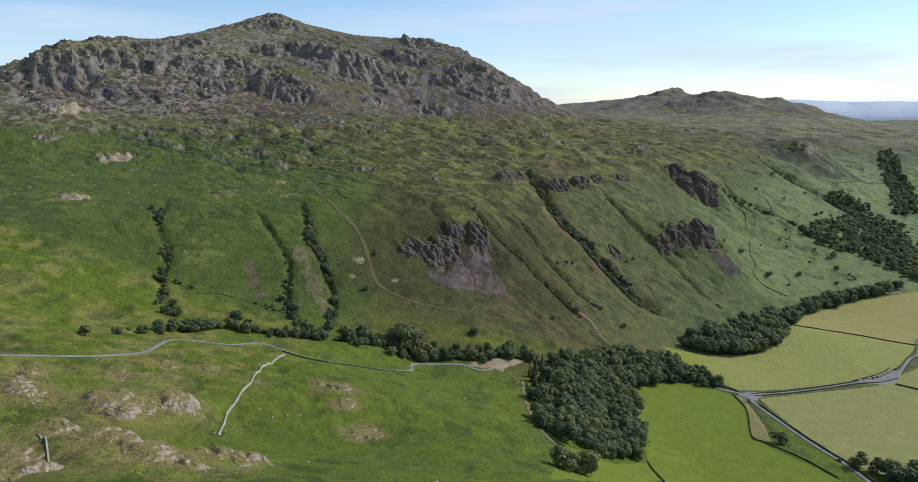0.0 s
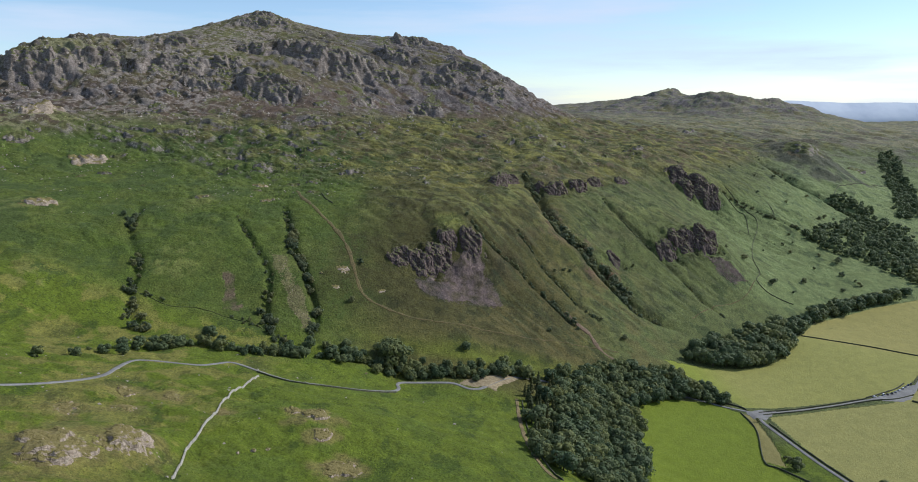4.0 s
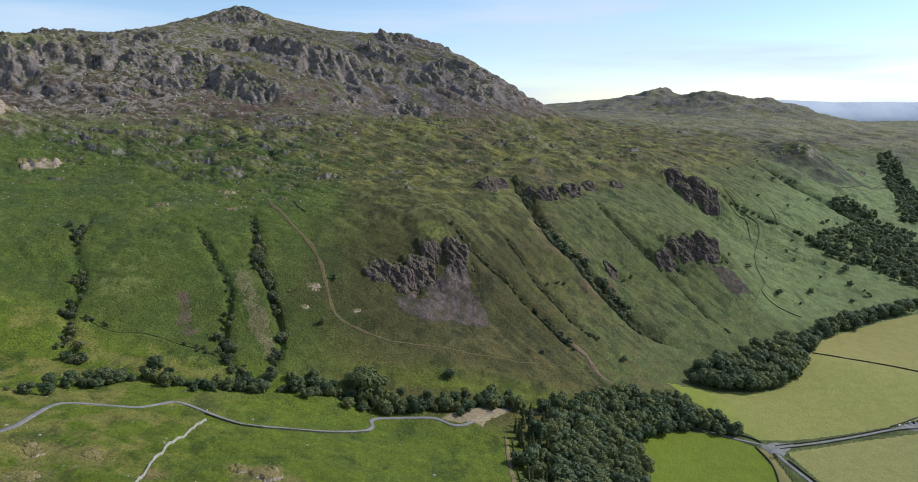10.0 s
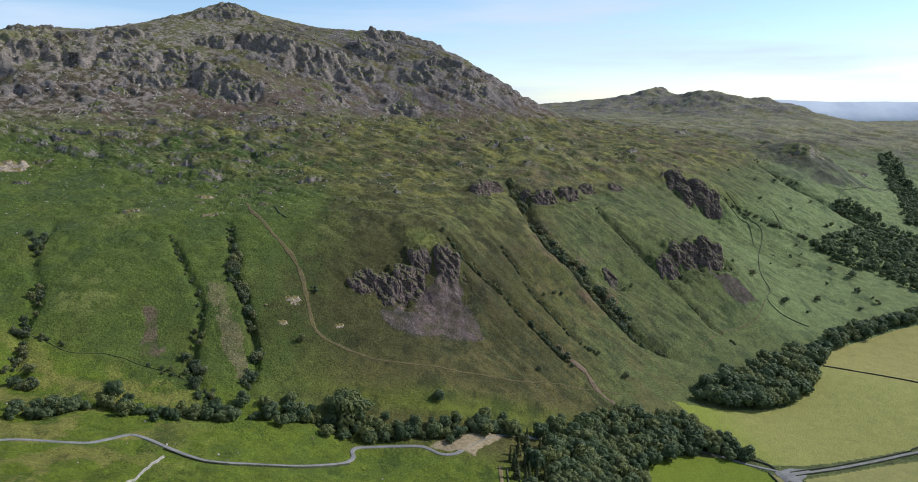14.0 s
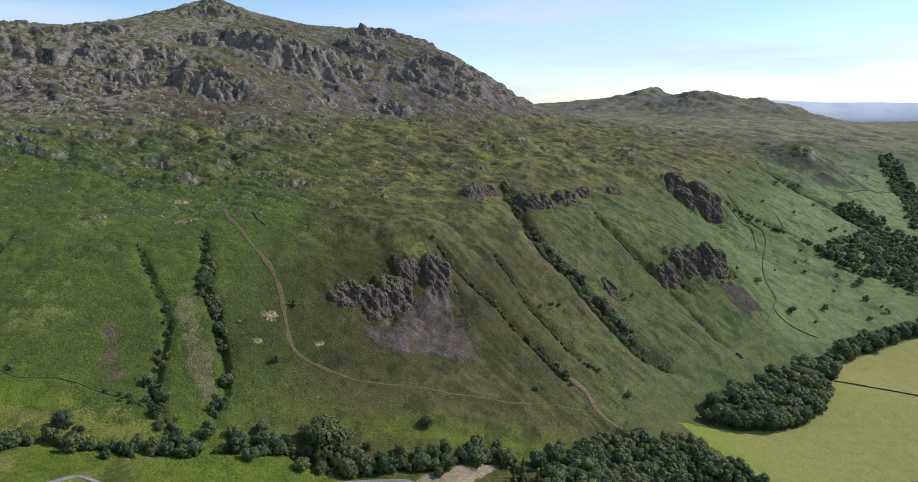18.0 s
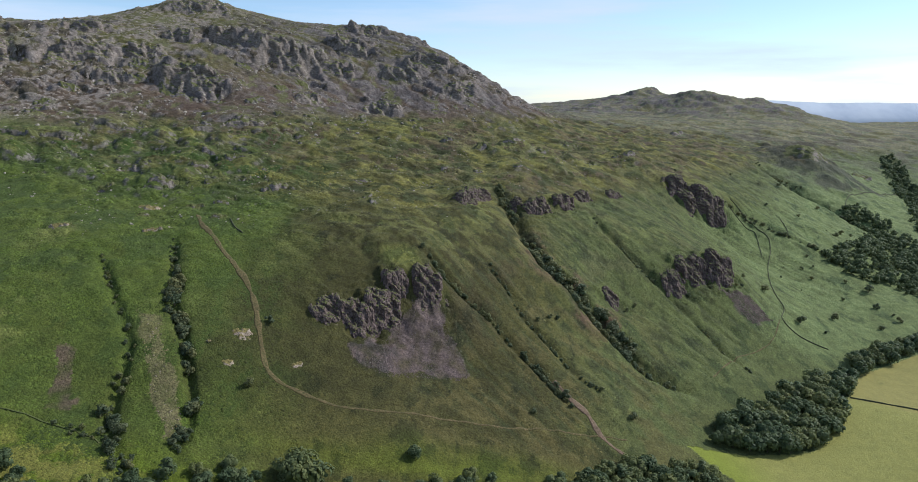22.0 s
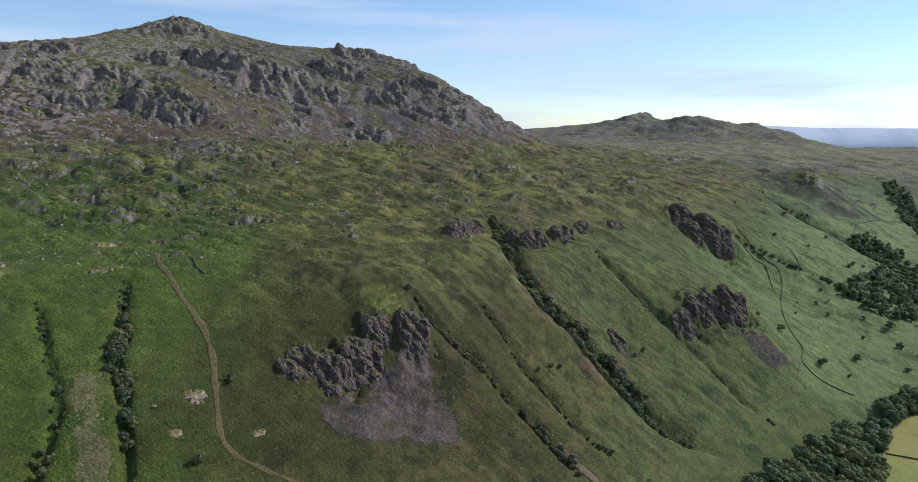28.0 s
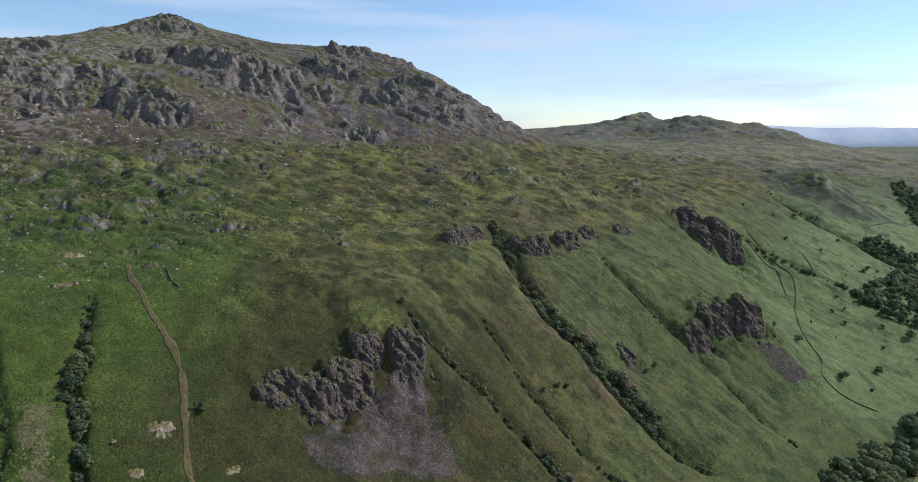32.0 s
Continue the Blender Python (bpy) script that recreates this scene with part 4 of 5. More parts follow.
def ribbon(name, pts, width, lift, mat, label, category, kind="structure", ragged=0.0, seed=0, across=5, end=1.0):
    """A road or path laid over the ground, with thickness at its edges."""
    line = smooth_line(pts, 2.5)
    nrm = sides(line)
    s = np.arange(len(line)) * 2.5
    half = width / 2 * (1 + ragged * fbm(s, s * 0 + 3.3, 12, 3, seed))
    half = half * (1 + (end - 1) * step(0.3, 0.7, np.linspace(0, 1, len(line))))
    off = np.linspace(-1, 1, across)
    x = line[:, :1] + nrm[:, :1] * half[:, None] * off
    y = line[:, 1:] + nrm[:, 1:] * half[:, None] * off
    z = zat(x, y) + lift
    z[:, 1:-1] = np.maximum(z[:, 1:-1], (z[:, :1] + z[:, -1:]) / 2 - 0.1)
    x, y = np.c_[x[:, :1], x, x[:, -1:]], np.c_[y[:, :1], y, y[:, -1:]]
    z = np.c_[z[:, :1] - lift - 0.8, z, z[:, -1:] - lift - 0.8]
    ob = part(name, grid_mesh(name, x, y, z), mat)
    return tagged(ob, label, category, kind=kind)


ribbon("road_pass", PASS_ROAD, 3.2, 0.35, M_ROAD, "narrow grey asphalt mountain road", "road")
ribbon("road_valley", VALLEY_ROAD, 3.3, 0.3, M_ROAD, "grey asphalt valley road between walls", "road")
ribbon("road_farm", FARM_ROAD, 3.4, 0.3, M_ROAD, "straight pale grey farm road beside a wall", "road")
ribbon("path_fell", MAIN_PATH, 4.6, 0.14, M_PATH, "worn brown earth path down the fellside", "path", ragged=0.8, seed=3, end=0.36)
ribbon("path_gully", GULLY_FOOT_TRACK, 4.6, 0.25, M_RED_SOIL, "bare reddish wash of soil below a gully", "path", ragged=1.3, seed=5)
ribbon("path_wood", [(q[0] - 5, q[1]) for q in WOOD_WALL], 3.2, 0.25, M_TRACK, "grassy brown track beside the wood", "path", ragged=0.6, seed=9)
ribbon("path_slope", [(480, 1131), (443, 1079), (384, 1032), (328, 971)], 1.3, 0.2, M_PATH, "faint trodden path across the slope", "path", ragged=0.8, seed=13)


def patch(name, poly, lift, mat, label, category, seed=0):
    """A flat area laid over the ground inside an outline."""
    p = np.array(poly, float)
    x, y = np.meshgrid(np.arange(p[:, 0].min() - 2, p[:, 0].max() + 2, 1.5), np.arange(p[:, 1].min() - 2, p[:, 1].max() + 2, 1.5))
    k = inside(x + 1.5 * fbm(x, y, 6, 2, seed), y + 1.5 * fbm(x, y, 6, 2, seed + 1), poly)
    z = zat(x, y) + np.where(k > 0, lift, -0.6)
    return tagged(part(name, grid_mesh(name, x, y, z), mat), label, category, kind="structure")


patch("pavement_pull_off", PULL_OFF, 0.4, M_GRAVEL, "bare gravel pull-off beside the mountain road", "pull-off", 4)
patch("pavement_car_park", CAR_PARK, 0.33, M_ROAD, "grey gravelled lay-by with parked cars", "car park", 6)
patch("road_junction", [(296, 712), (312, 718), (330, 717), (318, 702), (308, 690), (298, 696)], 0.36, M_ROAD, "widened grey road junction", "road", 8)


def wall(name, pts, height, width, mat, label, seed=0):
    """A drystone wall over the ground, with an uneven coping."""
    line = smooth_line(pts, 1.6)
    nrm = sides(line)
    s = np.arange(len(line)) * 1.6
    h = height * (1 + 0.22 * fbm(s, s * 0 + seed, 5, 3, 7)) * (0.75 + 0.25 * step(-0.42, -0.2, fbm(s, s * 0 + 9.7 + seed, 30, 2, 9)))
    prof = [(-0.62, -0.6), (-0.5, 0.05), (-0.38, 0.85), (-0.42, 0.9), (-0.3, 1.0), (0.3, 1.0), (0.42, 0.9), (0.38, 0.85), (0.5, 0.05), (0.62, -0.6)]
    o = np.array([q[0] for q in prof]) * width
    v = np.array([q[1] for q in prof])
    x, y = line[:, :1] + nrm[:, :1] * o, line[:, 1:] + nrm[:, 1:] * o
    z = zat(line[:, 0], line[:, 1])[:, None] + np.where(v > 0, v * h[:, None], v * 1.0)
    z[0], z[-1] = z[0].min(), z[-1].min()
    return tagged(part(name, grid_mesh(name, x, y, z, False), mat), label, "wall")


def beside(pts, off):
    line = smooth_line(pts, 6)
    return [tuple(q) for q in line + sides(line) * off]


wall("drystone_wall", ROADSIDE_WALL, 1.5, 0.75, M_STONE, "pale drystone wall climbing from the mountain road", 1)
wall("drystone_wall", OLD_WALL, 0.9, 0.7, M_STONE, "short broken drystone wall among bracken", 2)
wall("drystone_wall", FIELD_WALL + [(720, 800), (800, 740)], 1.4, 0.8, M_DARK_STONE, "long dark drystone wall across hay meadows", 3)
wall("drystone_wall", FIELD_WALL_2 + [(620, 560)], 1.6, 1.2, M_DARK_STONE, "dark drystone wall beyond the lay-by", 4)
wall("drystone_wall", WOOD_WALL, 1.3, 0.9, M_DARK_STONE, "mossy drystone wall along the wood's edge", 5)
wall("drystone_wall", FIELD_EDGE_WALL + [(152, 420)], 1.4, 0.8, M_DARK_STONE, "dark drystone wall between two green fields", 6)
wall("drystone_wall", STRIP_WALL + [(272, 585), (290, 555), (303, 520)], 1.3, 1.0, M_DARK_STONE, "low drystone wall round the green field", 7)
wall("drystone_wall", beside(VALLEY_ROAD[:4], 3.3), 1.3, 0.8, M_DARK_STONE, "dark mossy wall beside the valley road", 8)
wall("drystone_wall", beside(VALLEY_ROAD[:6], -3.3), 1.3, 0.8, M_DARK_STONE, "dark mossy wall beside the valley road", 9)
wall("drystone_wall", beside(VALLEY_ROAD[6:], 3.3), 1.3, 0.8, M_DARK_STONE, "dark mossy wall beside the valley road", 10)
wall("drystone_wall", beside(VALLEY_ROAD[6:], -3.3), 1.3, 0.8, M_DARK_STONE, "dark mossy wall beside the valley road", 11)
wall("drystone_wall", beside(FARM_ROAD[1:], 4.0), 1.5, 1.0, M_DARK_STONE, "dark wall along the straight farm road", 12)
wall("drystone_wall", FELL_WALL, 1.2, 0.9, M_DARK_STONE, "overgrown wall running up the fellside", 13)
wall("drystone_wall", [(278, 741), (296, 726), (300, 716)], 1.5, 1.2, M_DARK_STONE, "mossy wall under the wood's last trees", 14)
wall("drystone_wall", [(440, 751), (462, 761), (488, 775), (506, 790)], 1.4, 1.1, M_DARK_STONE, "low wall behind the lay-by", 15)
wall("drystone_wall", BANK, 0.55, 1.2, M_MOSSY, "tumbled mossy wall along a bracken bank", 19)
wall("drystone_wall", beside(PASS_ROAD[13:20], -3.4), 1.2, 0.8, M_DARK_STONE, "dark low wall below the mountain road", 20)
wall("drystone_wall", [(651, 1485), (648, 1455), (641, 1431)], 1.3, 1.0, M_DARK_STONE, "short overgrown wall down the far pasture", 21)
wall("drystone_wall", [(548, 1471), (567, 1439), (581, 1424), (565, 1367)], 1.2, 1.0, M_DARK_STONE, "overgrown wall beside the hillside drain", 22)
wall("drystone_wall", [(917, 1730), (960, 1787), (1053, 1849), (1229, 1983)], 1.5, 1.3, M_DARK_STONE, "long grey wall across the far pasture", 23)
wall("drystone_wall", [(-172, 985), (-160, 960), (-150, 948)], 1.3, 1.0, M_DARK_STONE, "short ruined wall on the bench", 18)

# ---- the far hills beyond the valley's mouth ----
# backdrop ridge; the haze of distance is put into its pale blue colour
m_far, n_, l_, b_ = material("haze_tinted_hills", 1.0)
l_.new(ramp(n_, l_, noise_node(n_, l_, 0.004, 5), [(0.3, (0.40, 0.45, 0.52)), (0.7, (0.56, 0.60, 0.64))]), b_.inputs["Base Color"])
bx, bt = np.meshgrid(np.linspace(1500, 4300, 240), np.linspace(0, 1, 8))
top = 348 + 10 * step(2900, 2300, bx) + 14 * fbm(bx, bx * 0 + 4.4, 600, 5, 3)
tagged(part("backdrop", grid_mesh("backdrop", bx, 4700 + 190 * bt, 150 + (top - 150) * np.sqrt(bt) + 8 * fbm(bx, bt * 400, 300, 3, 6) * bt * (1 - bt)), m_far), "far hills on the horizon, painted the pale blue of haze", "hills", kind="structure")


# ---- crags and outcrops ----
def crag(name, x, y, width, depth, height, mat, label, seed, category="crag", fine=1.6, lean=0.0, kind="", bulge=0.45, slant=0.35, ragged=0.24, bite=0.26, drawn=0.7, broken=False):
    """A rock face that stands out of the slope: steep in front, falling back into the hill behind, in bosses split by clefts."""
    ux, uy, _ = uphill(x, y)
    ca, sa = math.cos(lean), math.sin(lean)
    ux, uy = ux * ca - uy * sa, ux * sa + uy * ca
    cols, rows = int(np.clip(width / fine, 10, 120)), int(np.clip(depth / fine * 1.5, 10, 100))
    s, v = np.meshgrid(np.linspace(-1, 1, cols), np.linspace(-1, 1, rows))
    px, py = x + uy * s * width / 2 + ux * v * depth / 2, y - ux * s * width / 2 + uy * v * depth / 2
    base = zat(px, py)
    o = seed * 37.7
    edge = 1 - np.sqrt(s * s + 1.2 * v * v) + 0.8 * fbm(px + o, py, width * 0.3, 4, seed)
    mask = step(-0.05, 0.5, edge) * step(1.0, 0.8, np.abs(s)) * step(1.0, 0.8, np.abs(v))
    front = step(-0.8, -0.1, v) * (1 - 0.85 * step(0.0, 0.95, v))
    sunk = min(1.6, 0.4 + height * 0.06)
    q = max(3.5, min(26.0, width * bite))
    z = base - sunk + mask * (1.7 * sunk + height * bulge * front)
    # bosses and clefts stand square to the face and dip to one side
    p = np.stack([px, py, z], -1)
    nrm = np.cross(np.gradient(p, axis=1), np.gradient(p, axis=0))
    nrm /= np.maximum(np.linalg.norm(nrm, axis=2), 1e-9)[..., None]
    across_, along_ = s * width / 2 + o, v * depth / 2
    d = lumps(across_ + slant * z, along_ * 0.6, z * drawn, q, 4, seed + 7, 0.5)
    if broken:
        # ridges and slabs instead of bosses: sharp edges outward, with small joints across them
        cut = lumps(across_ * 0.8 + slant * z, along_ * 0.8, z * 0.9, q * 0.35, 3, seed + 9, 0.6)
        d = 0.25 - 0.9 * d - 0.35 * cut
    p = p + nrm * (mask ** 0.7 * d * q * ragged)[..., None]
    ob = part(name, grid_mesh(name, p[..., 0], p[..., 1], p[..., 2], not broken), mat)
    return tagged(ob, label, category, kind=kind)


for k, (x, y, w, d, h) in enumerate(FELL_CRAGS):
    crag("crag", x, y, w, d, h, M_FELL_ROCK, "grey jointed crag on the fell's face" if h > 20 else "low grey rock band among heather and turf", 100 + k, fine=1.8, lean=FELL_LEAN if h > 14 and x > -480 else 0.0, bulge=0.42, slant=0.6, ragged=0.30, bite=0.3, drawn=1.1)
for k, (x, y, w, d, h) in enumerate(SCARP_CRAGS):
    crag("crag", x, y, w * 1.1, d * 1.1, h, M_SCARP_ROCK, "dark purple broken crag on the scarp" if h > 12 else "broken reddish rock band along the rim", 200 + k, fine=0.75, bulge=0.32, slant=0.8, ragged=0.26, bite=0.30, drawn=0.35, broken=True)
for k, (x, y, w, d, h, pale) in enumerate(BENCH_ROCKS):
    crag("rock_outcrop", x, y, w * 0.9, d * 1.2, h * 1.3, M_PALE_ROCK if pale else M_FELL_ROCK, "pale bare rock outcrop in bracken and turf" if pale else "dark rock outcrop on the grassy bench",
         300 + k, "outcrop", max(0.7, w / 40))
for k, (x, y, w, d, h) in enumerate(NEAR_ROCKS):
    crag("rock_outcrop", x, y, w * 1.25, d * 1.9, h * 0.6, M_PALE_ROCK, "pale lichened whaleback of rock in bracken near the road", 400 + k, "outcrop", 0.5, bulge=0.5, ragged=0.13, bite=0.34, drawn=0.8)


# lesser knuckles of rock all over the bench and the foot of the fell
rock_rng = random.Random(12)
made = 0
while made < 110:
    x, y = rock_rng.uniform(-680, 480), rock_rng.uniform(960, 1700)
    h0 = float(sheet(x, y))
    if h0 < 188 or h0 > 400 or float(fbm(np.array([x]), np.array([y]), 120, 2, 141)[0]) < -0.12:
        continue
    made += 1
    w = rock_rng.uniform(9, 30) * (0.75 if h0 < 230 else 1.15)
    crag("rock_outcrop", x, y, w, w * rock_rng.uniform(0.6, 1.0), w * rock_rng.uniform(0.22, 0.42), M_TURF_ROCK, "low grey knuckle of rock in rough grass", 600 + made, "outcrop", max(0.8, w / 22))


def stones(name, spots, low, high, mat, label, category, seed, kind="stuff"):
    """Loose stones, half sunk, joined into one sheet of stuff."""
    rng = np.random.default_rng(seed)
    shape = np.array([(1, 0, 0), (0.3, 0.95, 0), (-0.8, 0.6, 0), (-0.8, -0.6, 0), (0.3, -0.95, 0), (0.45, 0.1, 0.8), (-0.35, 0.35, 0.75), (-0.3, -0.4, 0.7),
                      (0.6, 0.5, -0.6), (-0.9, 0.1, -0.6), (0.2, -0.8, -0.6)])
    tris = [(0, 1, 5), (1, 6, 5), (1, 2, 6), (2, 7, 6), (2, 3, 7), (3, 4, 7), (4, 5, 7), (4, 0, 5), (5, 6, 7), (0, 8, 1), (1, 8, 2), (2, 8, 9), (2, 9, 3), (3, 9, 10), (3, 10, 4), (4, 10, 0), (0, 10, 8)]
    n = len(spots)
    r = low + (high - low) * rng.random(n) ** 2.5
    turn = rng.random(n) * 6.28
    sc = np.stack([r * rng.uniform(0.8, 1.4, n), r * rng.uniform(0.6, 1.1, n), r * rng.uniform(0.5, 0.95, n)], -1)
    v = shape[None] * sc[:, None] * rng.uniform(0.8, 1.2, (n, len(shape), 1))
    ca, sa = np.cos(turn)[:, None], np.sin(turn)[:, None]
    p = np.stack([v[..., 0] * ca - v[..., 1] * sa + spots[:, :1], v[..., 0] * sa + v[..., 1] * ca + spots[:, 1:], v[..., 2] + zat(spots[:, 0], spots[:, 1])[:, None] + 0.1 * r[:, None]], -1)
    f = (np.array(tris)[None] + (np.arange(n) * len(shape))[:, None, None]).reshape(-1, 3)
    me = bpy.data.meshes.new(name)
    me.from_pydata(p.reshape(-1, 3).tolist(), [], f.tolist())
    return tagged(part(name, me, mat), label, category, kind=kind)


def scattered(seed, n, x0, x1, y0, y1, keep):
    rng = np.random.default_rng(seed)
    p = np.stack([rng.uniform(x0, x1, n), rng.uniform(y0, y1, n)], -1)
    return p[keep(p[:, 0], p[:, 1]) > rng.random(n)]


stones("fell_boulders", scattered(1, 11000, -950, 350, 1180, 2150, lambda x, y: step(255, 300, sheet(x, y)) * step(-0.15, 0.3, fbm(x, y, 70, 3, 91))), 0.6, 3.6, M_BOULDER,
       "grey boulders strewn over heathery fellside", "boulders", 2)
stones("bench_boulders", scattered(3, 9000, -650, 500, 820, 1500, lambda x, y: step(170, 195, sheet(x, y)) * step(0.0, 0.35, fbm(x, y, 50, 3, 93))), 0.35, 1.7, M_BOULDER,
       "small pale boulders on the grassy bench", "boulders", 4)
stones("near_boulders", scattered(5, 700, -330, 40, 230, 620, lambda x, y: 0.12 + 0.5 * step(0.05, 0.3, fbm(x, y, 40, 3, 95)) * step(-60, -140, x)), 0.25, 1.2, M_BOULDER,
       "small pale boulders among bracken by the road", "boulders", 6)
stones("scree_stones", scattered(7, 9000, -45, 70, 800, 905, lambda x, y: inside(x + 5 * fbm(x, y, 14, 3, 97), y + 5 * fbm(x, y, 14, 3, 98), SCREE) * step(-0.25, 0.05, fbm(x * 2, y * 0.6, 20, 3, 99))),
       0.18, 0.75, M_SCREE, "fan of purple scree below the crag", "scree", 8)
stones("scree_stones", scattered(9, 5000, 390, 470, 1090, 1150, lambda x, y: inside(x, y, SCREE_2)), 0.3, 1.2, M_SCREE, "smaller fan of purple scree", "scree", 10)
stones("beck_stones", scattered(11, 4000, -200, -130, 695, 812, lambda x, y: inside(x, y, BECK_BED) * 0.22),
       0.2, 0.9, M_PALE_ROCK, "stony bare strip between two becks", "stones", 12)
for x, y, r in ((-113, 431, 2.4), (-106, 436, 1.6), (-138, 788, 2.6), (-120, 424, 1.4), (-75, 650, 1.8)):
    stones("boulder", np.array([(x, y)], float), r, r, M_PALE_ROCK, "single pale boulder lying in bracken", "boulder", int(x) % 50, "")


# ---- bracken, rushes and heather: too many to count ----
def clumps(name, spots, low, high, flat, mat, label, category, seed, warm=(1, 1, 1), spread=0.2):
    """Low ragged mounds of growth, joined into one sheet of stuff."""
    r_ = np.random.default_rng(seed)
    n = len(spots)
    ang = np.arange(5) * 2 * np.pi / 5
    r = low + (high - low) * r_.random(n) ** 1.6
    rad = r[:, None] * r_.uniform(0.6, 1.3, (n, 5))
    a = ang[None] + r_.uniform(0, 6.283, (n, 1))
    x, y = spots[:, :1] + rad * np.cos(a), spots[:, 1:] + rad * np.sin(a)
    z = zat(x, y) - 0.15
    tx, ty = spots[:, 0] + r_.normal(0, 0.25, n) * r, spots[:, 1] + r_.normal(0, 0.25, n) * r
    tz = zat(tx, ty) + flat * r * r_.uniform(0.6, 1.3, n)
    v = np.concatenate([np.stack([tx, ty, tz], -1)[:, None], np.stack([x, y, z], -1)], 1).reshape(-1, 3)
    k = np.arange(n)[:, None, None] * 6
    f = (k + np.array([(0, 1 + j, 1 + (j + 1) % 5) for j in range(5)])[None]).reshape(-1, 3)
    me = bpy.data.meshes.new(name)
    me.vertices.add(len(v))
    me.vertices.foreach_set("co", v.astype(np.float32).ravel())
    me.loops.add(f.size)
    me.loops.foreach_set("vertex_index", f.ravel().astype(np.int32))
    me.polygons.add(len(f))
    me.polygons.foreach_set("loop_start", np.arange(0, f.size, 3, dtype=np.int32))
    me.update(calc_edges=True)
    tint = np.repeat(np.clip(shade_at(spots[:, 0], spots[:, 1]) * r_.uniform(1 - spread, 1 + spread, (n, 1)) * np.array(warm), 0.01, 0.5), 6, axis=0)
    at_ = me.attributes.new("cover", "FLOAT_COLOR", "POINT")
    at_.data.foreach_set("color", np.c_[tint, np.ones(len(tint))].astype(np.float32).ravel())
    return tagged(part(name, me, mat), label, category, kind="stuff")


def growth(name):
    m, n, l, b = material(name, 0.9)
    tint = n.new("ShaderNodeAttribute")
    tint.attribute_name = "cover"
    c = mixed(n, l, tint.outputs["Color"], ramp(n, l, noise_node(n, l, 1.3, 5, 0.75), [(0.3, grey(0.55)), (0.7, grey(1.5))]), 0.9, "MULTIPLY")
    l.new(c, b.inputs["Base Color"])
    return m


def free(x, y):
    """0 on roads, paths, meadows and scree."""
    k = 1 - np.clip(inside(x, y, SCREE) + inside(x, y, SCREE_2) + inside(x, y, GREEN_FIELD) + inside(x, y, SMALL_FIELD) + inside(x, y, FIELD_A) + inside(x, y, FIELD_B)
                    + inside(x, y, FIELD_C) + inside(x, y, PULL_OFF) + inside(x, y, STRIP), 0, 1)
    for line, half in ((PASS_ROAD, 4), (VALLEY_ROAD, 5), (FARM_ROAD, 5), (MAIN_PATH, 3), (GULLY_FOOT_TRACK, 5)):
        k = k * (reach(x, y, line, 30)[0] > half)
    return k


M_BRACKEN = growth("bracken")
M_RUSH = growth("rough_grass")
clumps("bracken", scattered(31, 62000, -460, 40, 620, 960, lambda x, y: free(x, y) * step(-20, -120, x + 60 * fbm(x, y, 130, 4, 71)) * step(0.35, -0.1, fbm(x, y, 38, 3, 101))),
       0.6, 1.5, 0.6, M_BRACKEN, "dense green bracken over the scarp's western slope", "bracken", 32, warm=(0.80, 0.84, 0.76), spread=0.35)
clumps("bracken", scattered(33, 52000, -340, 75, 240, 690, lambda x, y: free(x, y) * step(0.3, -0.15, fbm(x, y, 34, 3, 103))), 0.4, 1.0, 0.55, M_BRACKEN, "dense green bracken on the near hillside", "bracken", 34, warm=(0.80, 0.84, 0.76), spread=0.35)
clumps("bracken", scattered(39, 15000, -650, -60, 900, 1330, lambda x, y: step(150, 185, sheet(x, y)) * step(0.05, 0.3, fbm(x, y, 42, 4, 75) + 0.3 * fbm(x, y, 130, 4, 71))), 0.9, 2.4, 0.5, M_BRACKEN, "patches of dark bracken on the bench", "bracken", 40)
clumps("rough_grass", scattered(37, 60000, -680, 520, 900, 1650, lambda x, y: step(165, 195, sheet(x, y)) * step(0.25, -0.2, fbm(x, y, 36, 3, 107))), 0.7, 2.2, 0.6, M_RUSH, "tussocky olive grass and rushes on the bench", "grass", 38, spread=0.5)
clumps("rough_grass", scattered(35, 46000, 0, 640, 760, 1450, lambda x, y: free(x, y) * step(14, 34, sheet(x, y)) * step(180, 160, sheet(x, y))), 0.5, 1.5, 0.5, M_RUSH, "tussocky green grass and bracken on the scarp", "grass", 36, spread=0.3)


# ---- trees ----
def tube(bm, a, b, ra, rb, sides_=6):
    a, b = Vector(a), Vector(b)
    q = (b - a).to_track_quat("Z", "Y")
    rings = []
    for p, r in ((a, ra), (b, rb)):
        rings.append([bm.verts.new(p + q @ Vector((r * math.cos(k * 2 * math.pi / sides_), r * math.sin(k * 2 * math.pi / sides_), 0))) for k in range(sides_)])
    for k in range(sides_):
        bm.faces.new((rings[0][k], rings[0][k - 1], rings[1][k - 1], rings[1][k]))
    bm.faces.new(rings[1])


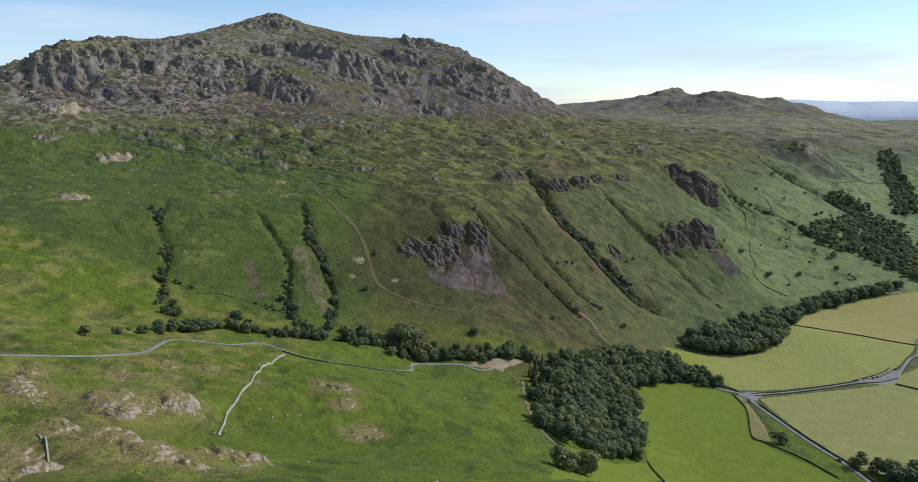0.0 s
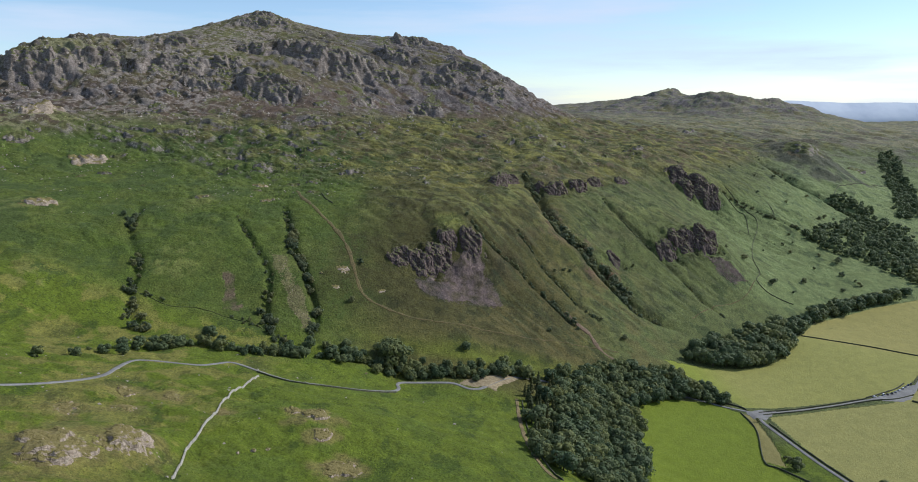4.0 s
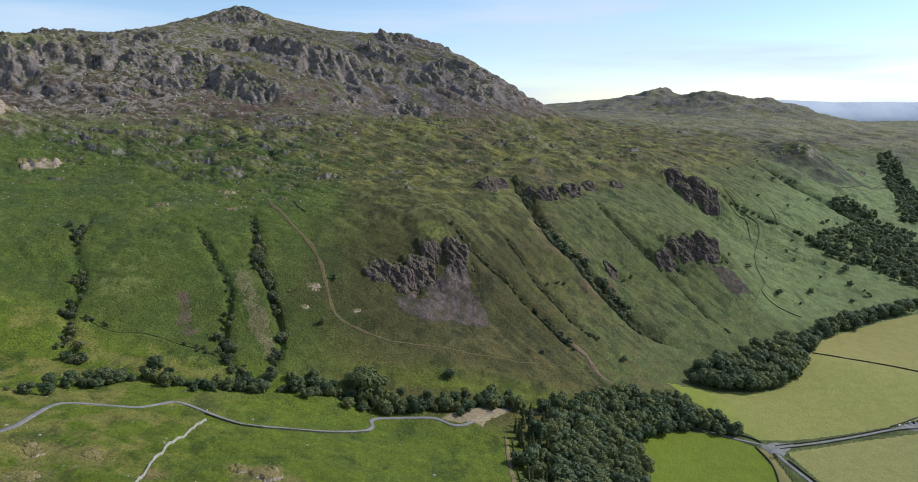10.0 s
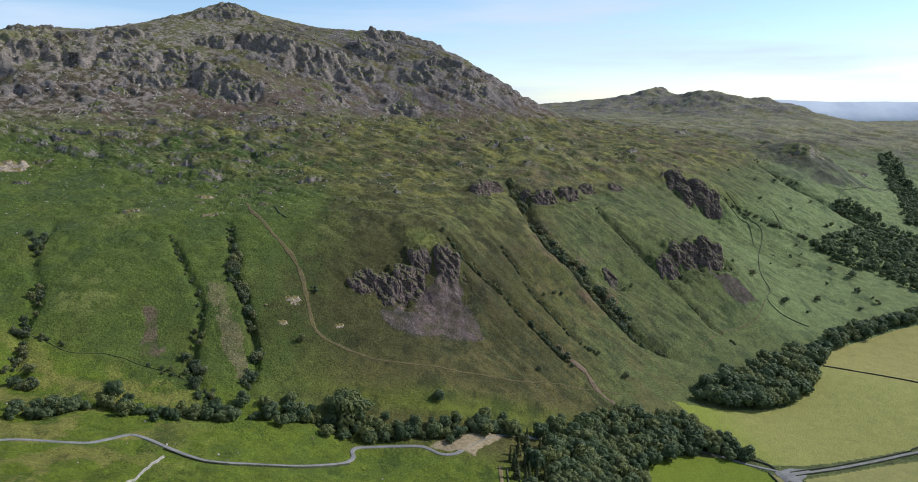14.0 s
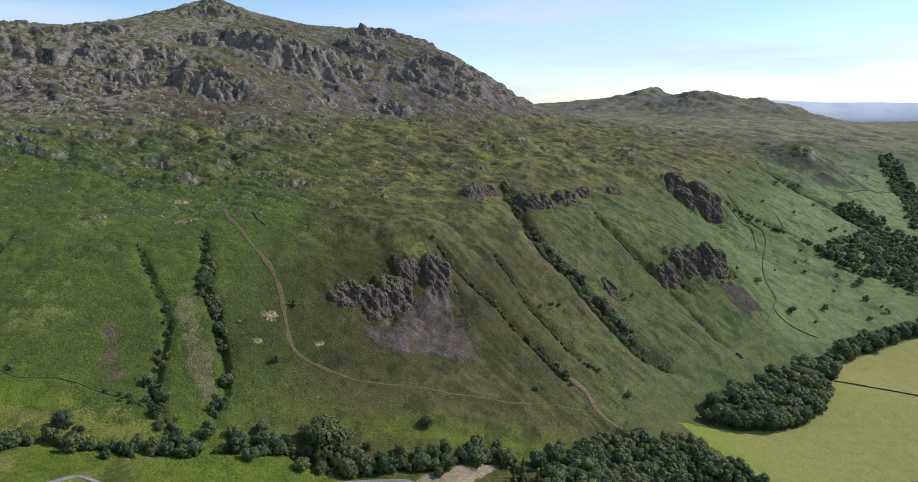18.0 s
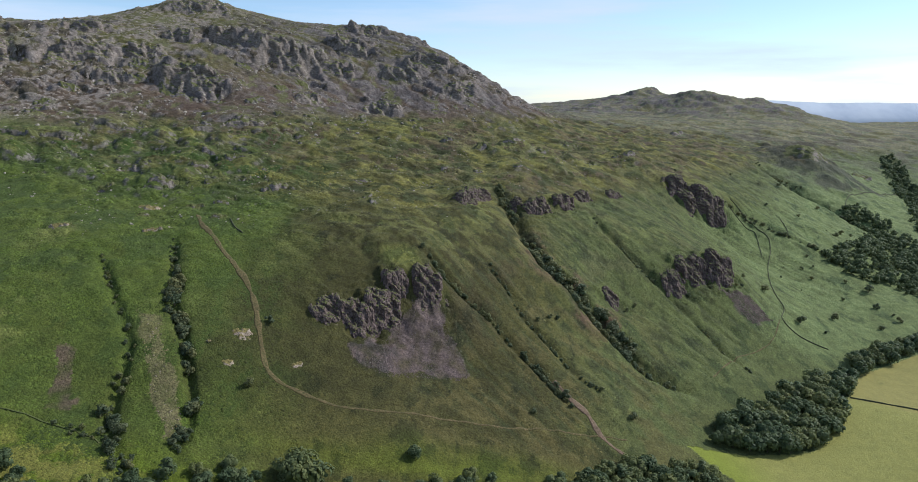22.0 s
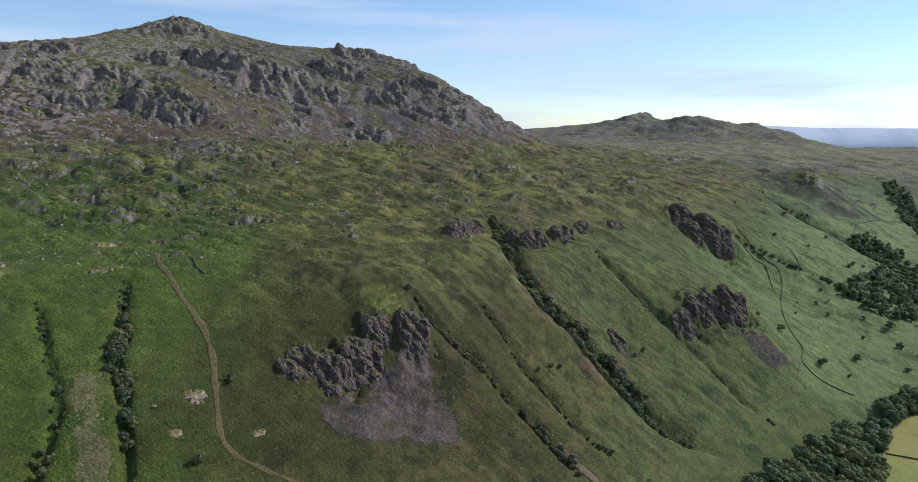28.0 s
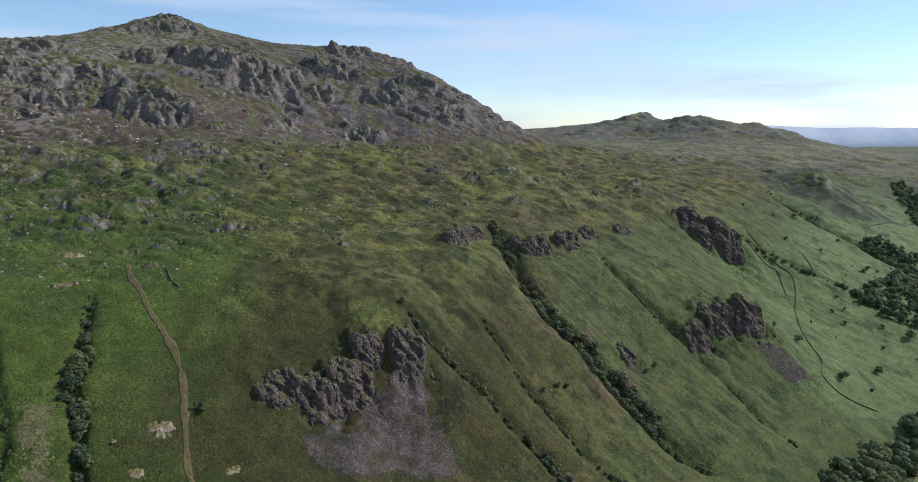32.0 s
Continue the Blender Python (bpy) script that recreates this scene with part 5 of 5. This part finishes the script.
def trunk_mesh(rng, height, girth, spread):
    bm = bmesh.new()
    mid = (rng.uniform(-0.3, 0.3), rng.uniform(-0.3, 0.3), height * 0.35)
    tube(bm, (0, 0, -1.2), mid, girth, girth * 0.72, 7)
    top = (mid[0] + rng.uniform(-0.4, 0.4), mid[1] + rng.uniform(-0.4, 0.4), height * 0.8)
    tube(bm, mid, top, girth * 0.72, girth * 0.2)
    for k in range(6):
        a, f = k * 1.05 + rng.uniform(-0.4, 0.4), rng.uniform(0.0, 0.6)
        s = Vector(mid).lerp(Vector(top), f)
        e = s + Vector((math.cos(a) * spread * rng.uniform(0.45, 0.8), math.sin(a) * spread * rng.uniform(0.45, 0.8), height * rng.uniform(0.12, 0.3)))
        tube(bm, s, e, girth * 0.35, girth * 0.1, 5)
    me = bpy.data.meshes.new("trunk")
    bm.to_mesh(me)
    bm.free()
    me.materials.append(M_BARK)
    return me


def leaf_mesh(name, centres, normals, sizes, rng, mat, swell=None):
    """Leaf clumps: small ragged bent sprays, each its own island."""
    n = len(centres)
    nrm = normals / np.maximum(np.linalg.norm(normals, axis=1)[:, None], 1e-6)
    ref = rng.normal(size=(n, 3))
    a = np.cross(nrm, ref)
    a /= np.linalg.norm(a, axis=1)[:, None]
    b = np.cross(nrm, a)
    ang = np.arange(4) * np.pi / 2
    rad = sizes[:, None] * rng.uniform(0.6, 1.25, (n, 4))
    rim = centres[:, None] + a[:, None] * (rad * np.cos(ang))[..., None] + b[:, None] * (rad * np.sin(ang))[..., None]
    rim[:, ::2] -= (nrm * (sizes * rng.uniform(0.15, 0.6, n))[:, None])[:, None]
    v = rim.reshape(-1, 3)
    k = np.arange(n)[:, None] * 4
    f = np.concatenate([k + (0, 1, 3), k + (1, 2, 3)], 1).reshape(-1, 3).tolist()
    me = bpy.data.meshes.new(name)
    me.from_pydata(v.tolist(), [], f)
    me.materials.append(mat)
    # leaves face out of their bough, so that each bough is lit as one mass
    me.polygons.foreach_set("use_smooth", np.ones(len(f), bool))
    out = nrm if swell is None else swell + 0.45 * nrm
    out = out / np.linalg.norm(out, axis=1)[:, None]
    me.normals_split_custom_set_from_vertices(np.repeat(out, 4, axis=0).tolist())
    return me


def crown_points(rng, height, spread, lobes, per, low=0.25):
    """Clumps over the upper skins of many lobes, uneven, with gaps between."""
    cs, ns, ws = [], [], []
    for k in range(lobes):
        f = rng.uniform(0, 1)
        a, h = rng.uniform(0, 6.283), low + (0.86 - low) * f
        out = spread * math.sqrt(max(0.05, 1 - ((h - 0.5) / 0.56) ** 2)) * rng.uniform(0.25, 0.72)
        c = np.array([math.cos(a) * out, math.sin(a) * out, height * h])
        r = spread * rng.uniform(0.34, 0.54)
        d = rng.normal(size=(per, 3))
        d /= np.linalg.norm(d, axis=1)[:, None]
        d = d[d[:, 2] > -0.55]
        p = c + d * np.array([r, r, r * 0.82]) * rng.uniform(0.82, 1.1, (len(d), 1))
        cs.append(p)
        ws.append(d + 0.35 * (p - np.array([0, 0, height * 0.45])) / spread)
        ns.append(d + rng.normal(scale=0.26, size=d.shape) + np.array([0, 0, 0.1]))
    return np.vstack(cs), np.vstack(ns), np.vstack(ws)


def broadleaf(name, seed, height, spread, lobes, per, size, mat, low=0.25):
    rng = np.random.default_rng(seed)
    rr = random.Random(seed)
    c, n, w = crown_points(rng, height, spread, lobes, per, low)
    return trunk_mesh(rr, height, 0.035 * height, spread), leaf_mesh("crown", c, n, rng.uniform(0.6, 1.2, len(c)) * size, rng, mat, w)


def conifer(seed, height, spread):
    rng = np.random.default_rng(seed)
    n = 420
    h = rng.uniform(0.06, 1, n)
    a = rng.uniform(0, 6.283, n)
    tier = 0.75 + 0.25 * np.sin(h * 38)
    r = spread * (1.02 - h) ** 0.85 * tier * rng.uniform(0.45, 1.05, n)
    c = np.stack([np.cos(a) * r, np.sin(a) * r, height * h - r * 0.25], -1)
    nr = np.stack([np.cos(a), np.sin(a), np.full(n, 0.7)], -1) + rng.normal(scale=0.3, size=(n, 3))
    bm = bmesh.new()
    tube(bm, (0, 0, -1), (0, 0, height * 0.97), 0.022 * height, 0.03, 6)
    me = bpy.data.meshes.new("trunk")
    bm.to_mesh(me)
    bm.free()
    me.materials.append(M_BARK)
    return me, leaf_mesh("crown", c, nr, rng.uniform(0.5, 1.0, n) * (1.35 - h) * spread * 0.5, rng, M_NEEDLE)


OAKS = [broadleaf("oak", 10 + k, 15, 8.0 + 0.6 * (k % 3), 13 + k % 4, 92, 1.0, M_LEAF, 0.2) for k in range(7)]
THORNS = [broadleaf("thorn", 40 + k, 6, 3.2 + 0.3 * (k % 3), 10, 40, 0.52, M_SHRUB, 0.12) for k in range(6)]
LARCHES = [conifer(60 + k, 18, 3.4) for k in range(3)]


def tree(kind, x, y, tall, rng, label, category, group, name):
    """A tree on the ground: trunk and crown under one stem."""
    meshes, norm = kind
    trunk, crown = meshes
    root = new(name)
    root.empty_display_size = 0.5
    s = tall / norm
    root.matrix_world = Matrix.Translation((x, y, float(zat(x, y)) - 0.2)) @ Matrix.Rotation(rng.uniform(0, 6.283), 4, "Z") @ Matrix.Diagonal((s * rng.uniform(0.9, 1.15), s * rng.uniform(0.9, 1.15), s, 1))
    part("trunk", trunk, None, root)
    part("crown", crown, None, root)
    return tagged(root, label, category, group)


def planted(poly, gap, seed):
    """Places in an outline about gap apart, shaken out of line."""
    rng = np.random.default_rng(seed)
    p = np.array(poly, float)
    x, y = np.meshgrid(np.arange(p[:, 0].min(), p[:, 0].max(), gap), np.arange(p[:, 1].min(), p[:, 1].max(), gap * 0.87))
    x = x + (np.arange(len(x))[:, None] % 2) * gap / 2
    x, y = x + rng.uniform(-0.33, 0.33, x.shape) * gap, y + rng.uniform(-0.33, 0.33, y.shape) * gap
    k = inside(x, y, poly) > 0
    return list(zip(x[k], y[k]))


rng = random.Random(5)
for x, y in planted(PASS_WOOD, 11.5, 1):
    edge = x < 84 + 0.08 * (y - 500) and y > 560
    if edge and rng.random() < 0.75:
        tree((rng.choice(LARCHES), 18), x, y, rng.uniform(13, 19), rng, "slender olive-green larch at the wood's edge", "tree", "larches of the roadside wood", "larch_tree")
    else:
        tree((rng.choice(OAKS), 15), x, y, rng.uniform(9.5, 16.5), rng, "dense dark green broadleaf tree in the roadside wood", "tree", "trees of the roadside wood", "oak_tree")
for x, y in planted(MEADOW_WOOD, 13.5, 2):
    tree((rng.choice(OAKS), 15), x, y, rng.uniform(12.5, 21), rng, "tall rounded dark green tree at the meadow's edge", "tree", "trees of the meadow wood", "ash_tree")
for x, y in planted(MEADOW_WOOD_2, 11, 3):
    tree((rng.choice(OAKS), 15), x, y, rng.uniform(13, 20), rng, "rounded green tree in a belt along the meadow", "tree", "trees of the meadow belt", "ash_tree")

# thorns and rowans down the becks
for line, n, spread, low, high, label, group in (
        (DRAIN, 26, 6, 4, 8, "green thorn along the hillside drain", "thorns of the long drain"),
        (SIDE_HOLLOW, 60, 22, 4, 8, "grey-green bush in a far hollow", "bushes of the far hollow"),
        (BANK, 16, 5, 2, 4.5, "low green bush on a bracken bank", "bushes on the bank"),
        (GULLY_2[:5], 26, 2.5, 1.8, 3.6, "low dark bush in a narrow cleft", "bushes of the narrow clefts"),
        (GULLY_3[:4], 34, 3, 2, 4.5, "low dark bush in a narrow cleft", "bushes of the narrow clefts"),
        (GULLY_1[2:], 46, 8, 4, 9, "grey-green thorn tree in a western beck", "thorns of the western beck"),
        (GULLY_2[3:], 46, 7, 3, 8, "small grey-green thorn in a beck", "thorns of the middle beck"),
        (GULLY_3[2:], 60, 6, 5, 10, "dark green rowan crowding a beck", "rowans of the eastern beck"),
        (GULLY_4, 110, 4, 3.2, 6.5, "low dark bush in a narrow gully", "bushes of the crag gully"),
        (GULLY_5, 52, 3, 2.6, 5, "low dark bush in a shallow gully", "bushes of the shallow gully"),
        (RAVINE, 120, 7, 5, 9, "dark green tree in the deep ravine", "trees of the ravine"),
        (RAVINE[2:8], 150, 13, 8, 13, "tall dark green tree in the deep ravine", "trees of the ravine"),
        (GULLY_7, 52, 3, 2.5, 4.5, "small bush along a thin gully", "bushes of the thin gully"),
        (GULLY_8, 26, 6, 3, 6, "green thorn along a hillside drain", "thorns of the hillside drain"),
        (STREAM_TREES[1:], 210, 14, 3.5, 11.5, "green alder beside the beck", "alders along the beck"),
        (BECK_LINE, 5, 3, 3, 6, "small bush beside the lane", "bushes by the lane")):
    path = smooth_line(line, 4)
    for k in range(n):
        if k % 4 == 0 or "alder" in label:
            at_ = int(rng.random() ** (0.6 if "alder" in label else 0.9) * len(path))
        x, y = path[min(len(path) - 1, max(0, at_ + rng.randint(-2, 2)))]
        tree((rng.choice(OAKS), 15) if "alder" in label else (rng.choice(THORNS), 6), x + rng.gauss(0, spread * 0.45), y + rng.gauss(0, spread * 0.45), rng.uniform(low, high) * (1.15 if rng.random() < 0.2 else 0.85), rng, label, "tree", group,
             "rowan_tree" if "rowan" in label or "ravine" in label else "alder_tree" if "alder" in label else "bush" if "bush" in label else "thorn_tree")
for k, (x, y) in enumerate(BUSHES):
    tall = rng.uniform(9, 13) if k in (0, 1, 3, 4, 5, 6, 7) else rng.uniform(4.5, 8)
    tree((rng.choice(THORNS), 6), x, y, tall, rng, "lone green thorn on open pasture", "tree", "lone thorns on the slopes", "thorn_tree")
for k in range(46):
    x, y = rng.uniform(560, 900), rng.uniform(1200, 1750)
    if 30 < float(sheet(x, y)) < 125:
        tree((rng.choice(THORNS), 6), x, y, rng.uniform(2.0, 4.5), rng, "small dark bush on the far pasture", "tree", "bushes on the far pasture", "bush")
for x, y in ((402, 1152), (418, 1150), (430, 1156), (372, 1140), (388, 1138), (344, 1128), (322, 1120), (255, 1050), (268, 1062), (150, 966), (160, 972), (352, 1118), (440, 1160)):
    tree((rng.choice(THORNS), 6), x, y, rng.uniform(4, 7), rng, "dark bush rooted below a crag", "tree", "bushes under the crags", "thorn_tree")
for x, y, h in ((-54, 684, 20), (-63, 690, 17), (-46, 690, 17), (-57, 697, 18)):
    tree((OAKS[2], 15), x, y, h, rng, "big dark rounded oak beside the beck", "tree", "big oaks by the beck", "oak_tree")
tree((OAKS[4], 15), 16, 728, 8.5, rng, "lone dark round tree on the slope", "tree", "", "oak_tree")
tree((OAKS[5], 15), 68, 420, 15, rng, "broad dark oak leaning over the track", "tree", "", "oak_tree")
tree((OAKS[1], 15), 80, 424, 17, rng, "broad dark oak below the wood", "tree", "", "oak_tree")
tree((OAKS[3], 15), 286, 584, 11, rng, "rounded green tree beside the farm lane", "tree", "", "oak_tree")
for x, y in ((330, 540), (340, 530), (350, 525), (362, 522), (344, 515), (372, 515), (355, 508), (385, 512)):
    tree((rng.choice(OAKS), 15), x, y, rng.uniform(13, 17), rng, "green tree in a clump beside the farm lane", "tree", "clump by the farm lane", "oak_tree")


def far_wood(name, polys, gap, tall, label, seed):
    """A distant wood of many crowns, joined into one."""
    rng_ = np.random.default_rng(seed)
    cs, ns, sz, ws = [], [], [], []
    for poly in polys:
        for x, y in planted(poly, gap, seed):
            if rng_.random() < 0.08:
                continue
            x, y = x + rng_.normal(0, gap * 0.3), y + rng_.normal(0, gap * 0.3)
            h = tall * rng_.uniform(0.5, 1.3)
            c, n, w = crown_points(rng_, h, h * 0.55, 9, 34, 0.2)
            ws.append(w)
            cs.append(c + np.array([x, y, float(zat(x, y))]))
            ns.append(n)
            sz.append(rng_.uniform(0.7, 1.3, len(c)) * h * 0.1)
    me = leaf_mesh(name, np.vstack(cs), np.vstack(ns), np.concatenate(sz), rng_, M_LEAF, np.vstack(ws))
    return tagged(part(name, me, None), label, "woodland", kind="stuff")


far_wood("far_woods", [VALLEY_WOOD, VALLEY_WOOD_2], 12.5, 13, "distant rounded grey-green trees filling the valley side", 21)
far_wood("far_woods", [UPPER_WOOD], 12, 12, "distant strip of wood in a high ghyll", 22)
far_wood("far_woods", [[(800, 1180), (900, 1250), (1100, 1350), (1150, 1500), (1000, 1480), (880, 1350), (790, 1230)]], 12, 13, "distant dark wood beyond the meadows", 23)


# ---- parked cars ----
def loft(rings):
    """A closed skin through rings of points."""
    bm = bmesh.new()
    rows = [[bm.verts.new(p) for p in r] for r in rings]
    n = len(rows[0])
    for a, b in zip(rows, rows[1:]):
        for k in range(n):
            bm.faces.new((a[k - 1], a[k], b[k], b[k - 1]))
    bm.faces.new(rows[0])
    bm.faces.new(rows[-1][::-1])
    bmesh.ops.recalc_face_normals(bm, faces=bm.faces)
    return bm


def wheel_mesh(r, w, name, mat):
    bm = bmesh.new()
    bmesh.ops.create_cone(bm, cap_ends=True, segments=14, radius1=r, radius2=r, depth=w, matrix=Matrix.Rotation(math.pi / 2, 4, "X"))
    me = bpy.data.meshes.new(name)
    bm.to_mesh(me)
    bm.free()
    me.materials.append(mat)
    return me


M_GLASS = paint("dark_car_glass", (0.02, 0.025, 0.03), 0.1)
M_TYRE = paint("tyre_rubber", (0.02, 0.02, 0.02), 0.8)
M_RIM = paint("alloy_rim", (0.45, 0.45, 0.46), 0.35, 0.8)
M_LAMP = paint("lamp_glass", (0.7, 0.7, 0.68), 0.15)
M_TAIL = paint("tail_lamp", (0.35, 0.02, 0.02), 0.2)
TYRE, RIM = wheel_mesh(0.32, 0.22, "tyre", M_TYRE), wheel_mesh(0.2, 0.24, "rim", M_RIM)


def car(x, y, turn, colour, label, long=4.3, tall=1.5):
    root = new("car")
    k = long / 4.3
    side = [(-2.15, 0.35, 0.62), (-2.12, 0.3, 0.82), (-1.6, 0.24, 0.95), (-0.9, 0.22, 0.97), (0.9, 0.22, 0.96), (1.5, 0.24, 0.9), (2.0, 0.28, 0.78), (2.15, 0.36, 0.6)]
    rings = []
    for px, lo, hi in side:
        w = 0.88 if abs(px) < 1.9 else 0.76
        rings.append([(px * k, -w + 0.04, lo), (px * k, -w, (lo + hi) / 2), (px * k, -w + 0.1, hi), (px * k, w - 0.1, hi), (px * k, w, (lo + hi) / 2), (px * k, w - 0.04, lo)])
    part("body", loft(rings), colour, root)
    cab = [(-1.75, 0.94, 0.74), (-1.35, tall - 0.08, 0.62), (-0.2, tall, 0.62), (0.45, tall - 0.06, 0.62), (1.15, 0.95, 0.74)]
    part("cabin_glass", loft([[(px * k, -w, 0.9), (px * k, -w, z), (px * k, w, z), (px * k, w, 0.9)] for px, z, w in cab]), M_GLASS, root, "dark car windows")
    part("roof", loft([[(px * k, -w, z), (px * k, -w + 0.03, z + 0.04), (px * k, w - 0.03, z + 0.04), (px * k, w, z)] for px, z, w in [(-1.35, tall - 0.08, 0.6), (-0.2, tall, 0.61), (0.45, tall - 0.06, 0.6)]]), colour, root)
    for wx in (-1.3 * k, 1.35 * k):
        for wy in (-0.8, 0.8):
            t = part("wheel", TYRE, None, root, "black tyre")
            t.location = (wx, wy, 0.32)
            r = part("rim", RIM, None, t)
            r.location = (0, 0.02 if wy > 0 else -0.02, 0)
    for wy in (-0.6, 0.6):
        for px, nm, m in ((2.1 * k, "headlight", M_LAMP), (-2.1 * k, "tail_light", M_TAIL)):
            part(nm, loft([[(px - 0.06, wy - 0.14, 0.62), (px - 0.06, wy - 0.14, 0.76), (px - 0.06, wy + 0.14, 0.76), (px - 0.06, wy + 0.14, 0.62)],
                           [(px + 0.07, wy - 0.12, 0.63), (px + 0.07, wy - 0.12, 0.74), (px + 0.07, wy + 0.12, 0.74), (px + 0.07, wy + 0.12, 0.63)]]), m, root)
    root.matrix_world = pose(x, y, float(zat(x, y)) + 0.36, 0, 0, turn)
    return tagged(root, label, "car", "cars in the lay-by")


WHITE, SILVER, DARK, BLUE, RED = paint("white_paint", (0.75, 0.75, 0.74)), paint("silver_paint", (0.4, 0.41, 0.42), 0.3, 0.5), paint("black_paint", (0.025, 0.025, 0.03)), paint("blue_paint", (0.03, 0.06, 0.18)), paint("red_paint", (0.25, 0.02, 0.02))
for x, y, turn, colour, label, long, tall in (
        (451, 753, 20, WHITE, "white hatchback parked at the lay-by's end", 4.1, 1.48), (463, 757, 75, WHITE, "white van parked in the lay-by", 4.9, 1.95), (468, 758, 70, DARK, "black saloon parked in the lay-by", 4.5, 1.45),
        (474, 760, 70, DARK, "dark estate car parked in the lay-by", 4.6, 1.5), (480, 763, 72, SILVER, "silver hatchback parked in the lay-by", 4.0, 1.5), (487, 768, 70, WHITE, "white estate car parked in the lay-by", 4.7, 1.55),
        (494, 773, 66, WHITE, "white family car parked in the lay-by", 4.4, 1.6), (500, 778, 62, SILVER, "silver car parked by the road", 4.3, 1.5), (506, 783, 60, BLUE, "dark blue car parked by the road", 4.3, 1.5), (511, 786, 58, DARK, "black car parked by the bend", 4.2, 1.5)):
    car(x, y, turn, colour, label, long, tall)
# one on the farm lane
car(319.5, 551, 100, DARK, "dark car standing on the farm lane", 4.4, 1.5)["group"] = ""
